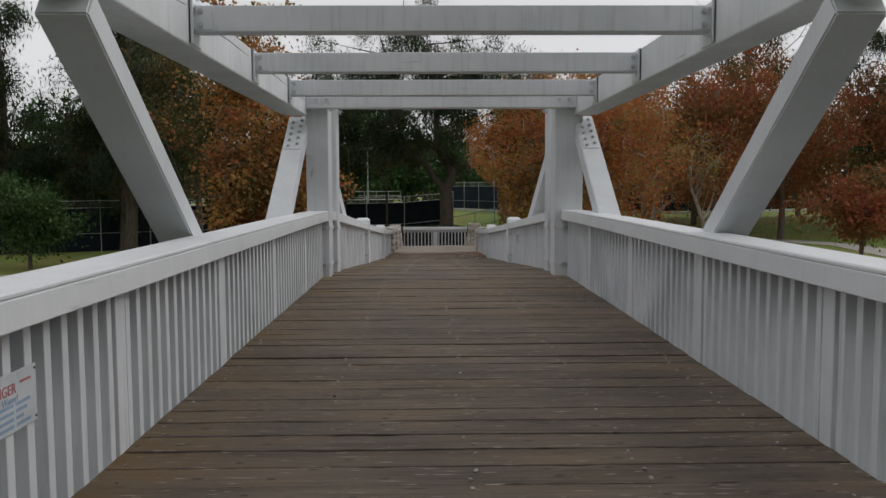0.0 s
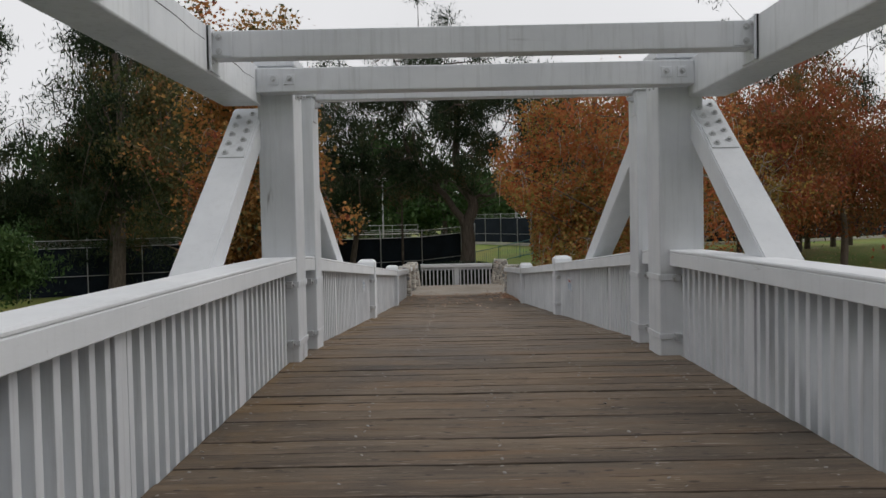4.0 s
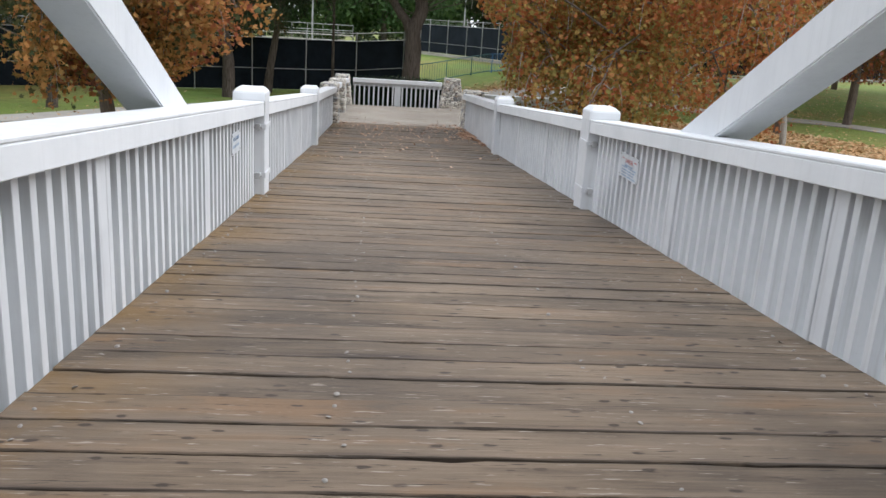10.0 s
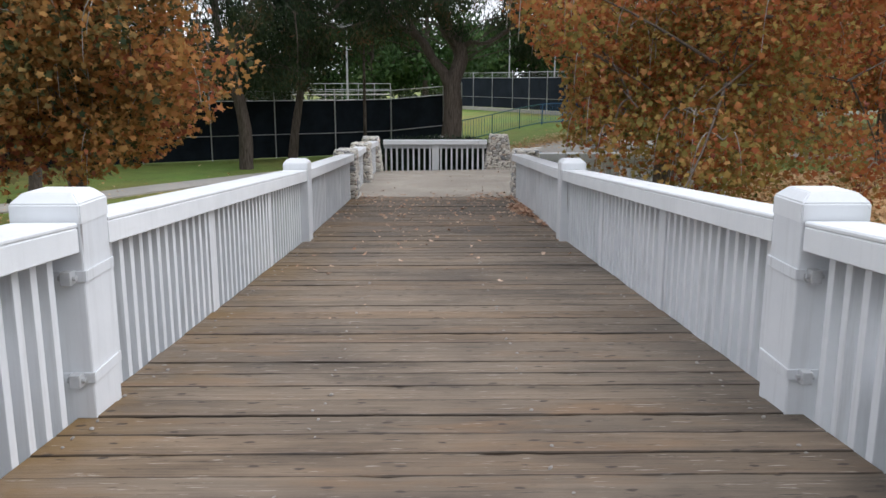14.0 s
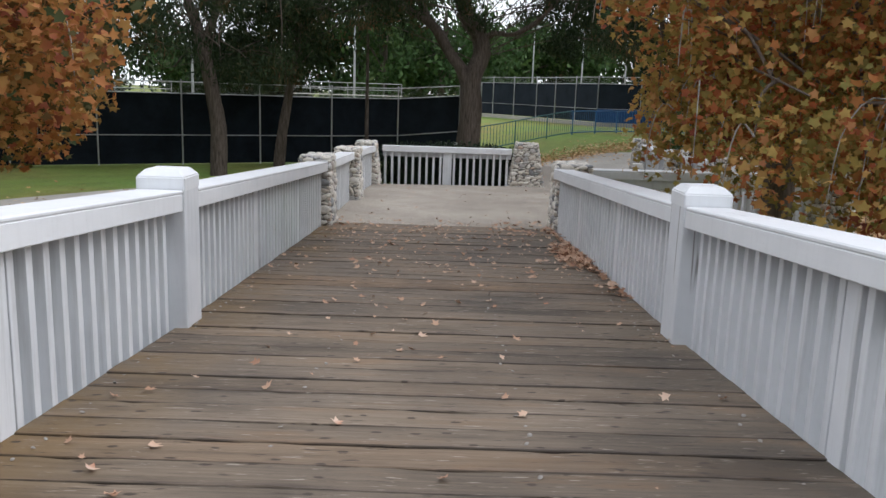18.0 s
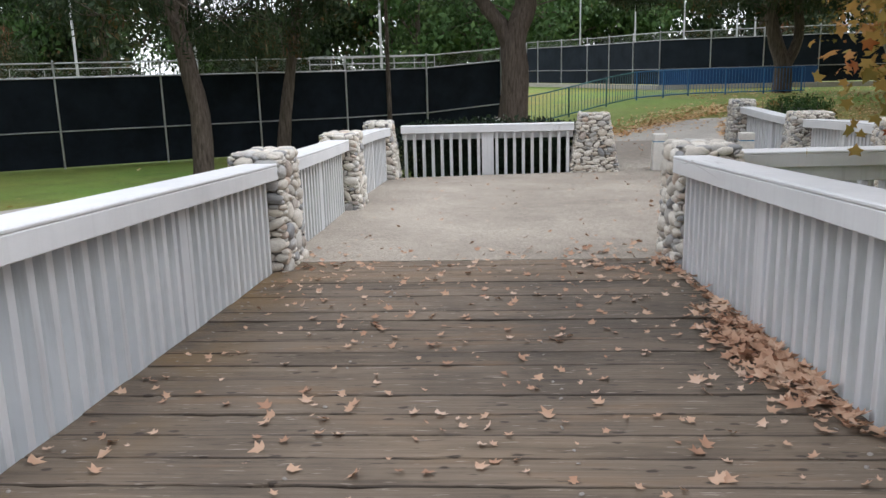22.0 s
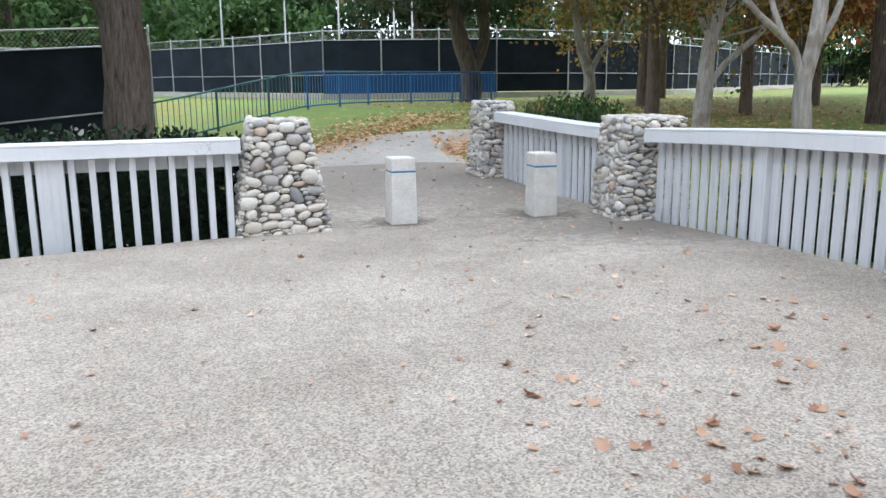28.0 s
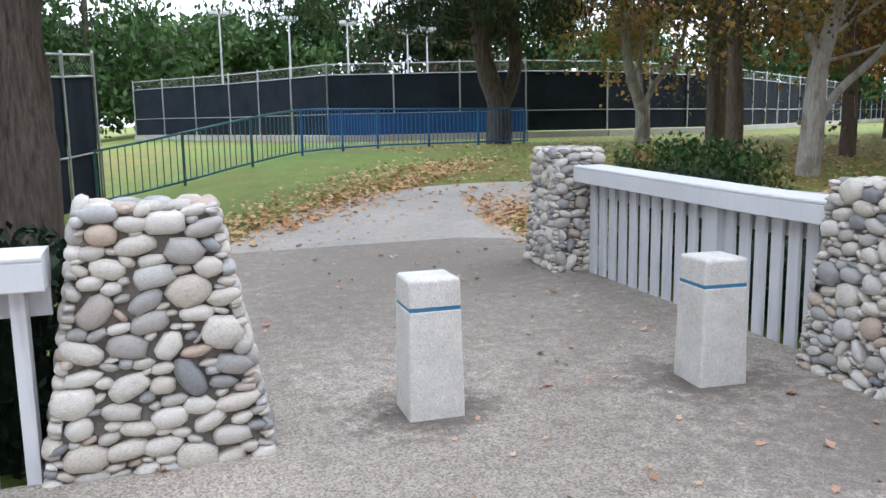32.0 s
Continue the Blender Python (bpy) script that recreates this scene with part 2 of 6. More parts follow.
def mat_concrete(name, lo, hi, agg=60, rough=0.85, speck=0.4, with_patches=False):
    m, n, l, p = shader(name, rough)
    broad = noise_of(n, l, 0.5, 6, 0.62, coords="World")
    mid = noise_of(n, l, 9, 6, 0.7, coords="World")
    v = n.new("ShaderNodeTexVoronoi")
    v.inputs["Scale"].default_value = agg
    g = n.new("ShaderNodeNewGeometry")
    l.new(g.outputs["Position"], v.inputs["Vector"])
    c = ramp(n, l, broad, [(0.3, lo), (0.65, hi)])
    c = blend(n, l, c, ramp(n, l, mid, [(0.3, (0.88,) * 3), (0.7, (1.1,) * 3)]), 1.0, "MULTIPLY")
    peb = ramp(n, l, v.outputs["Color"], [(0.15, (0.55, 0.53, 0.50)), (0.5, (1.0, 0.98, 0.95)), (0.85, (1.4, 1.36, 1.3))])
    c = blend(n, l, c, blend(n, l, c, peb, 1.0, "MULTIPLY"), speck)
    if with_patches:
        c = dark_patches(n, l, c, mid)
    l.new(c, p.inputs["Base Color"])
    bumped(n, l, p, v.outputs["Distance"], 0.35, 0.006)
    return m


def dark_patches(n, l, c, ragged):
    """Darker ragged patches round the feet of the bollards and along the path past them."""
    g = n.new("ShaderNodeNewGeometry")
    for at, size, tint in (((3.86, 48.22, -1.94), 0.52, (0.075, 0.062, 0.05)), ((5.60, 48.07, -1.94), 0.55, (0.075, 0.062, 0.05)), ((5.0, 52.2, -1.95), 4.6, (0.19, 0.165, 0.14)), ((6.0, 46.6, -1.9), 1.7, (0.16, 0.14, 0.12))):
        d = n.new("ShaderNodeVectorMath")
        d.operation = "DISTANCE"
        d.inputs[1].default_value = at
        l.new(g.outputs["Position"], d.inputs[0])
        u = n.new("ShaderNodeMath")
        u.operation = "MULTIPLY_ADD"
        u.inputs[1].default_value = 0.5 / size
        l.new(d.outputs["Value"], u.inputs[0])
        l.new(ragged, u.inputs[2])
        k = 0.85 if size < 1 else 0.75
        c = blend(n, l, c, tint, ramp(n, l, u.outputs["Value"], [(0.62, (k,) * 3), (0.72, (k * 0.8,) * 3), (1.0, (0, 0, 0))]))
    return c


def mat_stone():
    m, n, l, p = shader("river_cobble", 0.7)
    oi = n.new("ShaderNodeObjectInfo")
    grain = noise_of(n, l, 22, 6, 0.7, seeded=True)
    vein = noise_of(n, l, 6, 6, 0.7, (1, 1, 4), seeded=True)
    c = ramp(n, l, oi.outputs["Random"], [(0.0, (0.27, 0.28, 0.29)), (0.07, (0.36, 0.362, 0.36)), (0.15, (0.52, 0.498, 0.455)), (0.32, (0.68, 0.645, 0.58)), (0.50, (0.77, 0.74, 0.68)), (0.62, (0.63, 0.575, 0.49)), (0.76, (0.74, 0.715, 0.66)), (0.86, (0.47, 0.475, 0.47)), (0.94, (0.60, 0.48, 0.38)), (1.0, (0.38, 0.385, 0.385))])
    c = blend(n, l, c, ramp(n, l, grain, [(0.32, (0.48,) * 3), (0.5, (0.98,) * 3), (0.72, (1.22,) * 3)]), 1.0, "MULTIPLY")
    c = blend(n, l, c, ramp(n, l, vein, [(0.36, (0.66, 0.65, 0.63)), (0.5, (1.0,) * 3), (0.65, (1.08,) * 3)]), 1.0, "MULTIPLY")
    l.new(c, p.inputs["Base Color"])
    bumped(n, l, p, grain, 0.35, 0.012)
    return m


def mat_grass():
    m, n, l, p = shader("park_lawn", 0.9)
    broad = noise_of(n, l, 0.16, 5, 0.6, coords="World")
    mid = noise_of(n, l, 1.4, 6, 0.7, coords="World")
    fine = noise_of(n, l, 26, 5, 0.7, coords="World")
    c = ramp(n, l, broad, [(0.32, (0.24, 0.20, 0.06)), (0.5, (0.18, 0.23, 0.045)), (0.68, (0.14, 0.255, 0.038))])
    c = blend(n, l, c, ramp(n, l, mid, [(0.3, (0.75, 0.72, 0.6)), (0.7, (1.15, 1.12, 1.0))]), 1.0, "MULTIPLY")
    c = blend(n, l, c, ramp(n, l, fine, [(0.25, (0.5,) * 3), (0.75, (1.4,) * 3)]), 1.0, "MULTIPLY")
    l.new(c, p.inputs["Base Color"])
    bumped(n, l, p, fine, 0.7, 0.04)
    return m


def mat_leaf(name, stops, trans=0.25, patch=0.5):
    m, n, l, p = shader(name, 0.65)
    p.inputs["Specular IOR Level"].default_value = 0.2
    g = n.new("ShaderNodeNewGeometry")
    big = noise_of(n, l, patch, 3, 0.6, coords="World")
    mx = n.new("ShaderNodeMath")
    mx.operation = "MULTIPLY_ADD"
    mx.inputs[1].default_value = 0.45
    sh = n.new("ShaderNodeMath")
    sh.operation = "MULTIPLY_ADD"
    sh.inputs[1].default_value, sh.inputs[2].default_value = 2.0, -0.73
    l.new(big, sh.inputs[0])
    l.new(g.outputs["Random Per Island"], mx.inputs[0])
    l.new(sh.outputs["Value"], mx.inputs[2])
    c = ramp(n, l, mx.outputs["Value"], stops)
    l.new(c, p.inputs["Base Color"])
    t = n.new("ShaderNodeBsdfTranslucent")
    l.new(c, t.inputs["Color"])
    mix = n.new("ShaderNodeMixShader")
    mix.inputs["Fac"].default_value = trans
    out = n["Material Output"]
    l.new(p.outputs["BSDF"], mix.inputs[1])
    l.new(t.outputs["BSDF"], mix.inputs[2])
    l.new(mix.outputs["Shader"], out.inputs["Surface"])
    return m


def mat_bark(name, lo, hi, patchy=False):
    m, n, l, p = shader(name, 0.9)
    p.inputs["Specular IOR Level"].default_value = 0.15
    f = noise_of(n, l, 6, 7, 0.72, (3.2, 3.2, 0.4), "World")
    c = ramp(n, l, f, [(0.3, lo), (0.68, hi)])
    if patchy:
        b = noise_of(n, l, 3.0, 4, 0.5, (1, 1, 0.6), "World")
        c = blend(n, l, c, (0.20, 0.155, 0.115), ramp(n, l, b, [(0.52, (0, 0, 0)), (0.60, (0.55,) * 3)]))
    l.new(c, p.inputs["Base Color"])
    bumped(n, l, p, f, 0.8, 0.04)
    return m


def mat_plain(name, col, rough=0.5, metal=0.0, var=0.2, scale=8.0, sheen=0.5):
    m, n, l, p = shader(name, rough, metal)
    p.inputs["Specular IOR Level"].default_value = sheen
    f = noise_of(n, l, scale, 5, 0.65, coords="World")
    c = ramp(n, l, f, [(0.3, tuple(v * (1 - var) for v in col)), (0.7, tuple(min(1, v * (1 + var)) for v in col))])
    l.new(c, p.inputs["Base Color"])
    bumped(n, l, p, f, 0.08, 0.01)
    return m


PAINT = mat_paint("white_bridge_paint", (0.70, 0.718, 0.742), (0.59, 0.612, 0.64))
PAINT_TOP = mat_paint("white_cap_paint", (0.76, 0.775, 0.795), (0.68, 0.70, 0.72), amount=0.1, along=(1, 0.05, 1), cracks=0.35)
PAINT_POST = mat_paint("white_post_paint", (0.70, 0.718, 0.742), (0.59, 0.612, 0.64), amount=0.22, cracks=0.8)
PAINT_BEAM = mat_paint("white_beam_paint", (0.70, 0.718, 0.742), (0.59, 0.612, 0.64), amount=0.35, along=(0.05, 1, 1), cracks=0.7)
PAINT_CHORD = mat_paint("white_chord_paint", (0.70, 0.718, 0.742), (0.59, 0.612, 0.64), amount=0.35, along=(1, 0.05, 1), cracks=0.8)
PAINT_BRACE = mat_paint("white_brace_paint", (0.70, 0.718, 0.742), (0.61, 0.632, 0.66), amount=0.12)
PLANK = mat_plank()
MORTAR = mat_concrete("grey_mortar", (0.16, 0.147, 0.13), (0.27, 0.252, 0.225), 90, 0.95, 0.3)
STONE = mat_stone()
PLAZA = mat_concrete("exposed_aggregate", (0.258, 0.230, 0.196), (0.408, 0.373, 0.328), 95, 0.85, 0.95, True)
SIDEWALK = mat_concrete("sidewalk_concrete", (0.33, 0.31, 0.275), (0.44, 0.42, 0.38), 40, 0.85, 0.2)
BOLLARD = mat_concrete("cast_concrete", (0.57, 0.56, 0.52), (0.73, 0.72, 0.68), 110, 0.8, 0.25)
BLUE = mat_plain("blue_band_paint", (0.045, 0.22, 0.40), 0.5)
STEEL = mat_plain("galvanised_steel", (0.46, 0.47, 0.48), 0.42, 0.7)
BOLT = mat_plain("painted_bolt", (0.50, 0.51, 0.52), 0.45, 0.4)
NAIL = mat_plain("worn_nail_head", (0.30, 0.28, 0.255), 0.5, 0.35)
# near-black that stands for the shade in plank gaps and timber splits
GAP_DARK = mat_plain("gap_dark_colour", (0.012, 0.009, 0.007), 0.95, 0, 0.2, 8.0, 0.05)
SCREEN = mat_plain("black_windscreen_mesh", (0.011, 0.015, 0.021), 0.9, 0, 0.35, 1.2, 0.1)
SCREEN_FAR = mat_plain("grey_windscreen_mesh", (0.017, 0.022, 0.031), 0.9, 0, 0.3, 0.9, 0.12)
SCREEN_BLUE = mat_plain("blue_windscreen_mesh", (0.012, 0.055, 0.17), 0.8, 0, 0.25, 0.9)
RAIL_GREEN = mat_plain("green_painted_steel", (0.035, 0.13, 0.15), 0.45, 0.1)
RAIL_BLUE = mat_plain("blue_painted_steel", (0.02, 0.12, 0.30), 0.45, 0.1)
WATER = mat_plain("dark_creek_water", (0.022, 0.024, 0.018), 0.12, 0, 0.4, 0.6)
GRASS = mat_grass()
BARK = mat_bark("eucalyptus_bark", (0.035, 0.027, 0.023), (0.17, 0.14, 0.118))
BARK_PALE = mat_bark("sycamore_bark", (0.25, 0.235, 0.21), (0.56, 0.54, 0.50), True)
BARK_MID = mat_bark("brown_bark", (0.08, 0.062, 0.05), (0.21, 0.17, 0.14))
LEAF_ORANGE = mat_leaf("orange_sycamore_leaf", [(0.0, (0.15, 0.13, 0.045)), (0.25, (0.29, 0.175, 0.06)), (0.48, (0.45, 0.24, 0.075)), (0.72, (0.46, 0.19, 0.066)), (0.88, (0.36, 0.11, 0.06)), (1.0, (0.22, 0.09, 0.06))], 0.4)
LEAF_RUST = mat_leaf("rust_sycamore_leaf", [(0.0, (0.08, 0.085, 0.03)), (0.3, (0.17, 0.105, 0.035)), (0.55, (0.29, 0.11, 0.04)), (0.8, (0.30, 0.075, 0.038)), (1.0, (0.16, 0.05, 0.038))], 0.3)
LEAF_GOLD = mat_leaf("rust_gold_leaf", [(0.0, (0.08, 0.10, 0.035)), (0.14, (0.19, 0.142, 0.046)), (0.26, (0.35, 0.175, 0.055)), (0.44, (0.42, 0.165, 0.054)), (0.7, (0.41, 0.125, 0.048)), (0.9, (0.29, 0.085, 0.05)), (1.0, (0.19, 0.062, 0.05))], 0.38, 0.8)
LEAF_OLIVE = mat_leaf("olive_gold_leaf", [(0.0, (0.14, 0.135, 0.042)), (0.25, (0.25, 0.212, 0.06)), (0.45, (0.35, 0.26, 0.075)), (0.65, (0.46, 0.30, 0.09)), (0.85, (0.52, 0.27, 0.105)), (1.0, (0.48, 0.19, 0.10))], 0.42, 1.1)
LEAF_EUC = mat_leaf("dark_eucalyptus_leaf", [(0.0, (0.012, 0.024, 0.011)), (0.45, (0.027, 0.046, 0.020)), (0.70, (0.050, 0.070, 0.030)), (0.85, (0.095, 0.078, 0.036)), (1.0, (0.18, 0.08, 0.042))], 0.2)
LEAF_BROWN = mat_leaf("brown_olive_leaf", [(0.0, (0.03, 0.05, 0.02)), (0.4, (0.062, 0.076, 0.029)), (0.65, (0.115, 0.098, 0.036)), (0.85, (0.19, 0.108, 0.042)), (1.0, (0.26, 0.10, 0.045))], 0.25)
LEAF_GREEN = mat_leaf("mid_green_leaf", [(0.0, (0.025, 0.055, 0.018)), (0.5, (0.05, 0.10, 0.03)), (0.85, (0.085, 0.14, 0.045)), (1.0, (0.12, 0.16, 0.06))], 0.2)
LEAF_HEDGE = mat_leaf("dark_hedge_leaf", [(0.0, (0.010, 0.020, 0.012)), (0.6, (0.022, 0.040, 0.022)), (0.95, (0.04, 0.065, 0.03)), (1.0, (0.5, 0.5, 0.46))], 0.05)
LEAF_BUSH = mat_leaf("variegated_bush_leaf", [(0.0, (0.02, 0.05, 0.015)), (0.45, (0.045, 0.095, 0.025)), (0.68, (0.10, 0.15, 0.045)), (0.85, (0.32, 0.20, 0.08)), (1.0, (0.34, 0.16, 0.08))], 0.15, 1.6)
LEAF_DRY = mat_leaf("fallen_dry_leaf", [(0.0, (0.30, 0.17, 0.11)), (0.3, (0.44, 0.26, 0.17)), (0.55, (0.54, 0.36, 0.25)), (0.85, (0.66, 0.50, 0.39)), (1.0, (0.44, 0.20, 0.12))], 0.1, 2.0)
LEAF_TAN = mat_leaf("dry_tan_lawn_leaf", [(0.0, (0.36, 0.18, 0.08)), (0.3, (0.54, 0.31, 0.14)), (0.55, (0.66, 0.44, 0.24)), (0.85, (0.72, 0.54, 0.34)), (1.0, (0.50, 0.22, 0.10))], 0.1, 2.0)
SIGN_WHITE = mat_plain("white_sign_enamel", (0.56, 0.59, 0.62), 0.4, 0, 0.15)
SIGN_RED = mat_plain("red_sign_ink", (0.42, 0.13, 0.12), 0.5)
SIGN_BLUE = mat_plain("blue_sign_ink", (0.27, 0.37, 0.50), 0.5)
WALL_WHITE = mat_plain("pale_stucco", (0.62, 0.60, 0.56), 0.8)


# ---- mesh helpers ----
def sm(a, b, v):
    u = min(1.0, max(0.0, (v - a) / (b - a)))
    return u * u * (3 - 2 * u)


PROFILE_Y = (-14.0, 0.0, 5.0, 10.0, 13.0, 14.4, 22.6, 30.6, 38.4, 41.0, 45.0, 48.0, 53.0)
PROFILE_Z = (-0.06, -0.03, -0.03, -0.005, 0.0, -0.01, -0.605, -1.175, -1.60, -1.69, -1.80, -1.945, -1.79)


def deck_z(y):
    """Height of the walking surface along the bridge and the plaza, rounded between its grades."""
    return float(np.mean([np.interp(y + d, PROFILE_Y, PROFILE_Z) for d in (-0.6, -0.3, 0.0, 0.3, 0.6)]))


def slope(y):
    return math.atan2(deck_z(y + 0.2) - deck_z(y - 0.2), 0.4)


def ground_z(x, y):
    z = -2.30 + 0.38 * sm(-3.5, 3.5, x) + 0.80 * sm(50, 66, y) * max(sm(0.8, 6.5, x), sm(64, 78, y) * sm(-12, 2, x))
    z += 0.05 * noise.noise((x * 0.11, y * 0.11, 0.3))
    return z


def mesh_of(name, bm, material=None, smooth=False):
    me = bpy.data.meshes.new(name)
    bm.to_mesh(me)
    bm.free()
    if material:
        me.materials.append(material)
    if smooth:
        for p in me.polygons:
            p.use_smooth = True
    return me


def part(name, bm, material, parent=None, label="", smooth=False):
    ob = new(name, mesh_of(name, bm, material, smooth))
    if parent is not None:
        ob.parent = parent
    return tagged(ob, label)


def use(name, me, parent, m, label=""):
    ob = new(name, me)
    ob.parent = parent
    ob.matrix_basis = m
    return tagged(ob, label)


def thing(name, label, category, at=(0, 0, 0), group="", kind=""):
    ob = new(name)
    ob.location = at
    ob.empty_display_size = 0.2
    return tagged(ob, label, category, group, kind)


def add_box(bm, x0, x1, y0, y1, z0, z1, bevel=0.0, m=None):
    r = bmesh.ops.create_cube(bm, size=1.0)
    vs = r["verts"]
    mat = Matrix.Translation(((x0 + x1) / 2, (y0 + y1) / 2, (z0 + z1) / 2)) @ Matrix.Diagonal((x1 - x0, y1 - y0, z1 - z0, 1))
    bmesh.ops.transform(bm, matrix=mat if m is None else m @ mat, verts=vs)
    if bevel > 0:
        es = list({e for v in vs for e in v.link_edges})
        bmesh.ops.bevel(bm, geom=es, offset=bevel, segments=2, affect="EDGES", profile=0.5)
    return bm


def box(x0, x1, y0, y1, z0, z1, bevel=0.006):
    return add_box(bmesh.new(), min(x0, x1), max(x0, x1), min(y0, y1), max(y0, y1), z0, z1, bevel)


def add_cyl(bm, a, b, r, seg=8, r2=None, caps=True):
    a, b = Vector(a), Vector(b)
    d = b - a
    res = bmesh.ops.create_cone(bm, cap_ends=caps, segments=seg, radius1=r, radius2=r if r2 is None else r2, depth=d.length)
    m = Matrix.Translation((a + b) / 2) @ d.to_track_quat("Z", "Y").to_matrix().to_4x4()
    bmesh.ops.transform(bm, matrix=m, verts=res["verts"])
    return bm


def cyl(a, b, r, seg=8, r2=None):
    return add_cyl(bmesh.new(), a, b, r, seg, r2)


def sweep(profile, path, closed_ends=True):
    """A closed profile of (across, up) carried along a path of (point, across-vector)."""
    bm = bmesh.new()
    rings = []
    for p, side in path:
        p, side = Vector(p), Vector(side)
        rings.append([bm.verts.new(p + side * a + Vector((0, 0, u))) for a, u in profile])
    n = len(profile)
    for r0, r1 in zip(rings, rings[1:]):
        for i in range(n):
            bm.faces.new((r0[i], r0[(i + 1) % n], r1[(i + 1) % n], r1[i]))
    if closed_ends:
        bm.faces.new(rings[0][::-1])
        bm.faces.new(rings[-1])
    bmesh.ops.recalc_face_normals(bm, faces=bm.faces)
    return bm


def rounded(x0, x1, z0, z1, c=0.008):
    return [(x0 + c, z0), (x1 - c, z0), (x1, z0 + c), (x1, z1 - c), (x1 - c, z1), (x0 + c, z1), (x0, z1 - c), (x0, z0 + c)]


def limb(bm, pts, r0, r1, seg=7):
    """A tapered, bent limb through the points."""
    pts = [Vector(p) for p in pts]
    n = 3 * (len(pts) - 1) + 1
    fine = []
    for i in range(n):
        u = i / (n - 1) * (len(pts) - 1)
        k = min(int(u), len(pts) - 2)
        f = u - k
        p0, p1, p2, p3 = pts[max(k - 1, 0)], pts[k], pts[k + 1], pts[min(k + 2, len(pts) - 1)]
        fine.append(0.5 * ((2 * p1) + (p2 - p0) * f + (2 * p0 - 5 * p1 + 4 * p2 - p3) * f * f + (3 * p1 - p0 - 3 * p2 + p3) * f ** 3))
    rings = []
    whole = fine[-1] - fine[0]
    ref = Vector((1, 0.2, 0)) if abs(whole.x) < 0.8 * whole.length else Vector((0, 1, 0.2))
    for i, p in enumerate(fine):
        d = (fine[min(i + 1, n - 1)] - fine[max(i - 1, 0)]).normalized()
        e1 = d.cross(ref).normalized()
        e2 = d.cross(e1)
        r = r0 + (r1 - r0) * (i / (n - 1)) ** 0.8
        rings.append([bm.verts.new(p + (e1 * math.cos(2 * math.pi * j / seg) + e2 * math.sin(2 * math.pi * j / seg)) * r * (1 + 0.1 * math.sin(3 * j + i))) for j in range(seg)])
    for a, b in zip(rings, rings[1:]):
        for j in range(seg):
            bm.faces.new((a[j], a[(j + 1) % seg], b[(j + 1) % seg], b[j]))
    bm.faces.new(rings[-1])


def scatter_mesh(name, pts, size, template, faces, material, parent=None, flat=False, rng=None, spread=(0.6, 1.3), label=""):
    """Many copies of a small leaf template, turned at random, as one mesh."""
    rng = rng or np.random.default_rng(5)
    pts = np.asarray(pts, float)
    n, t = len(pts), np.asarray(template, float)
    k = len(t)
    if flat:
        yaw = rng.uniform(0, 2 * np.pi, n)
        tilt = rng.normal(0, 0.3, (n, 2))
        nz = np.c_[tilt, np.ones(n)]
    else:
        yaw = rng.uniform(0, 2 * np.pi, n)
        nz = rng.normal(0, 1, (n, 3)) + np.array([0, 0, 0.35])
    nz /= np.linalg.norm(nz, axis=1, keepdims=True)
    ref = np.c_[np.cos(yaw), np.sin(yaw), np.zeros(n)]
    ux = np.cross(ref, nz)
    ux /= np.linalg.norm(ux, axis=1, keepdims=True) + 1e-9
    uy = np.cross(nz, ux)
    s = (size * rng.uniform(*spread, n))[:, None, None]
    v = pts[:, None] + s * (t[None, :, 0:1] * ux[:, None] + t[None, :, 1:2] * uy[:, None] + t[None, :, 2:3] * nz[:, None])
    me = bpy.data.meshes.new(name)
    f = np.asarray(faces)
    idx = (f[None] + (np.arange(n) * k)[:, None, None]).reshape(-1, f.shape[1])
    me.vertices.add(n * k)
    me.vertices.foreach_set("co", v.reshape(-1))
    me.loops.add(idx.size)
    me.loops.foreach_set("vertex_index", idx.reshape(-1).astype(np.int32))
    me.polygons.add(len(idx))
    me.polygons.foreach_set("loop_start", np.arange(0, idx.size, f.shape[1], dtype=np.int32))
    me.update(calc_edges=True)
    me.materials.append(material)
    ob = new(name, me)
    if parent is not None:
        ob.parent = parent
    return tagged(ob, label, kind="stuff")


LEAF_PLAIN = ([(-0.5, 0, 0), (0, -0.28, 0.06), (0.55, 0, -0.05), (0, 0.28, 0.06)], [(0, 1, 2, 3)])
LEAF_LONG = ([(-0.7, 0, 0), (0, -0.13, 0.03), (0.8, 0, -0.12), (0, 0.13, 0.03)], [(0, 1, 2, 3)])
LEAF_STAR = ([(-0.18, 0, 0), (-0.26, -0.40, -0.05), (0.0, -0.30, 0.03), (0.20, -0.55, -0.08), (0.30, -0.22, 0.04), (0.66, 0, -0.06),
              (0.30, 0.22, 0.04), (0.20, 0.55, -0.08), (0.0, 0.30, 0.03), (-0.26, 0.40, -0.05)],
             [(0, 1, 2), (0, 2, 4), (2, 3, 4), (0, 4, 6), (4, 5, 6), (0, 6, 8), (6, 7, 8), (0, 8, 9)])


LEAF_CURL = ([(-0.30, 0.02, 0.02), (-0.20, -0.34, 0.08), (-0.02, -0.20, -0.01), (0.14, -0.46, 0.13), (0.24, -0.15, 0.01), (0.62, 0.08, 0.10),
              (0.22, 0.18, 0.0), (0.30, 0.44, 0.05), (0.02, 0.24, -0.01), (-0.26, 0.30, 0.11)], LEAF_STAR[1])

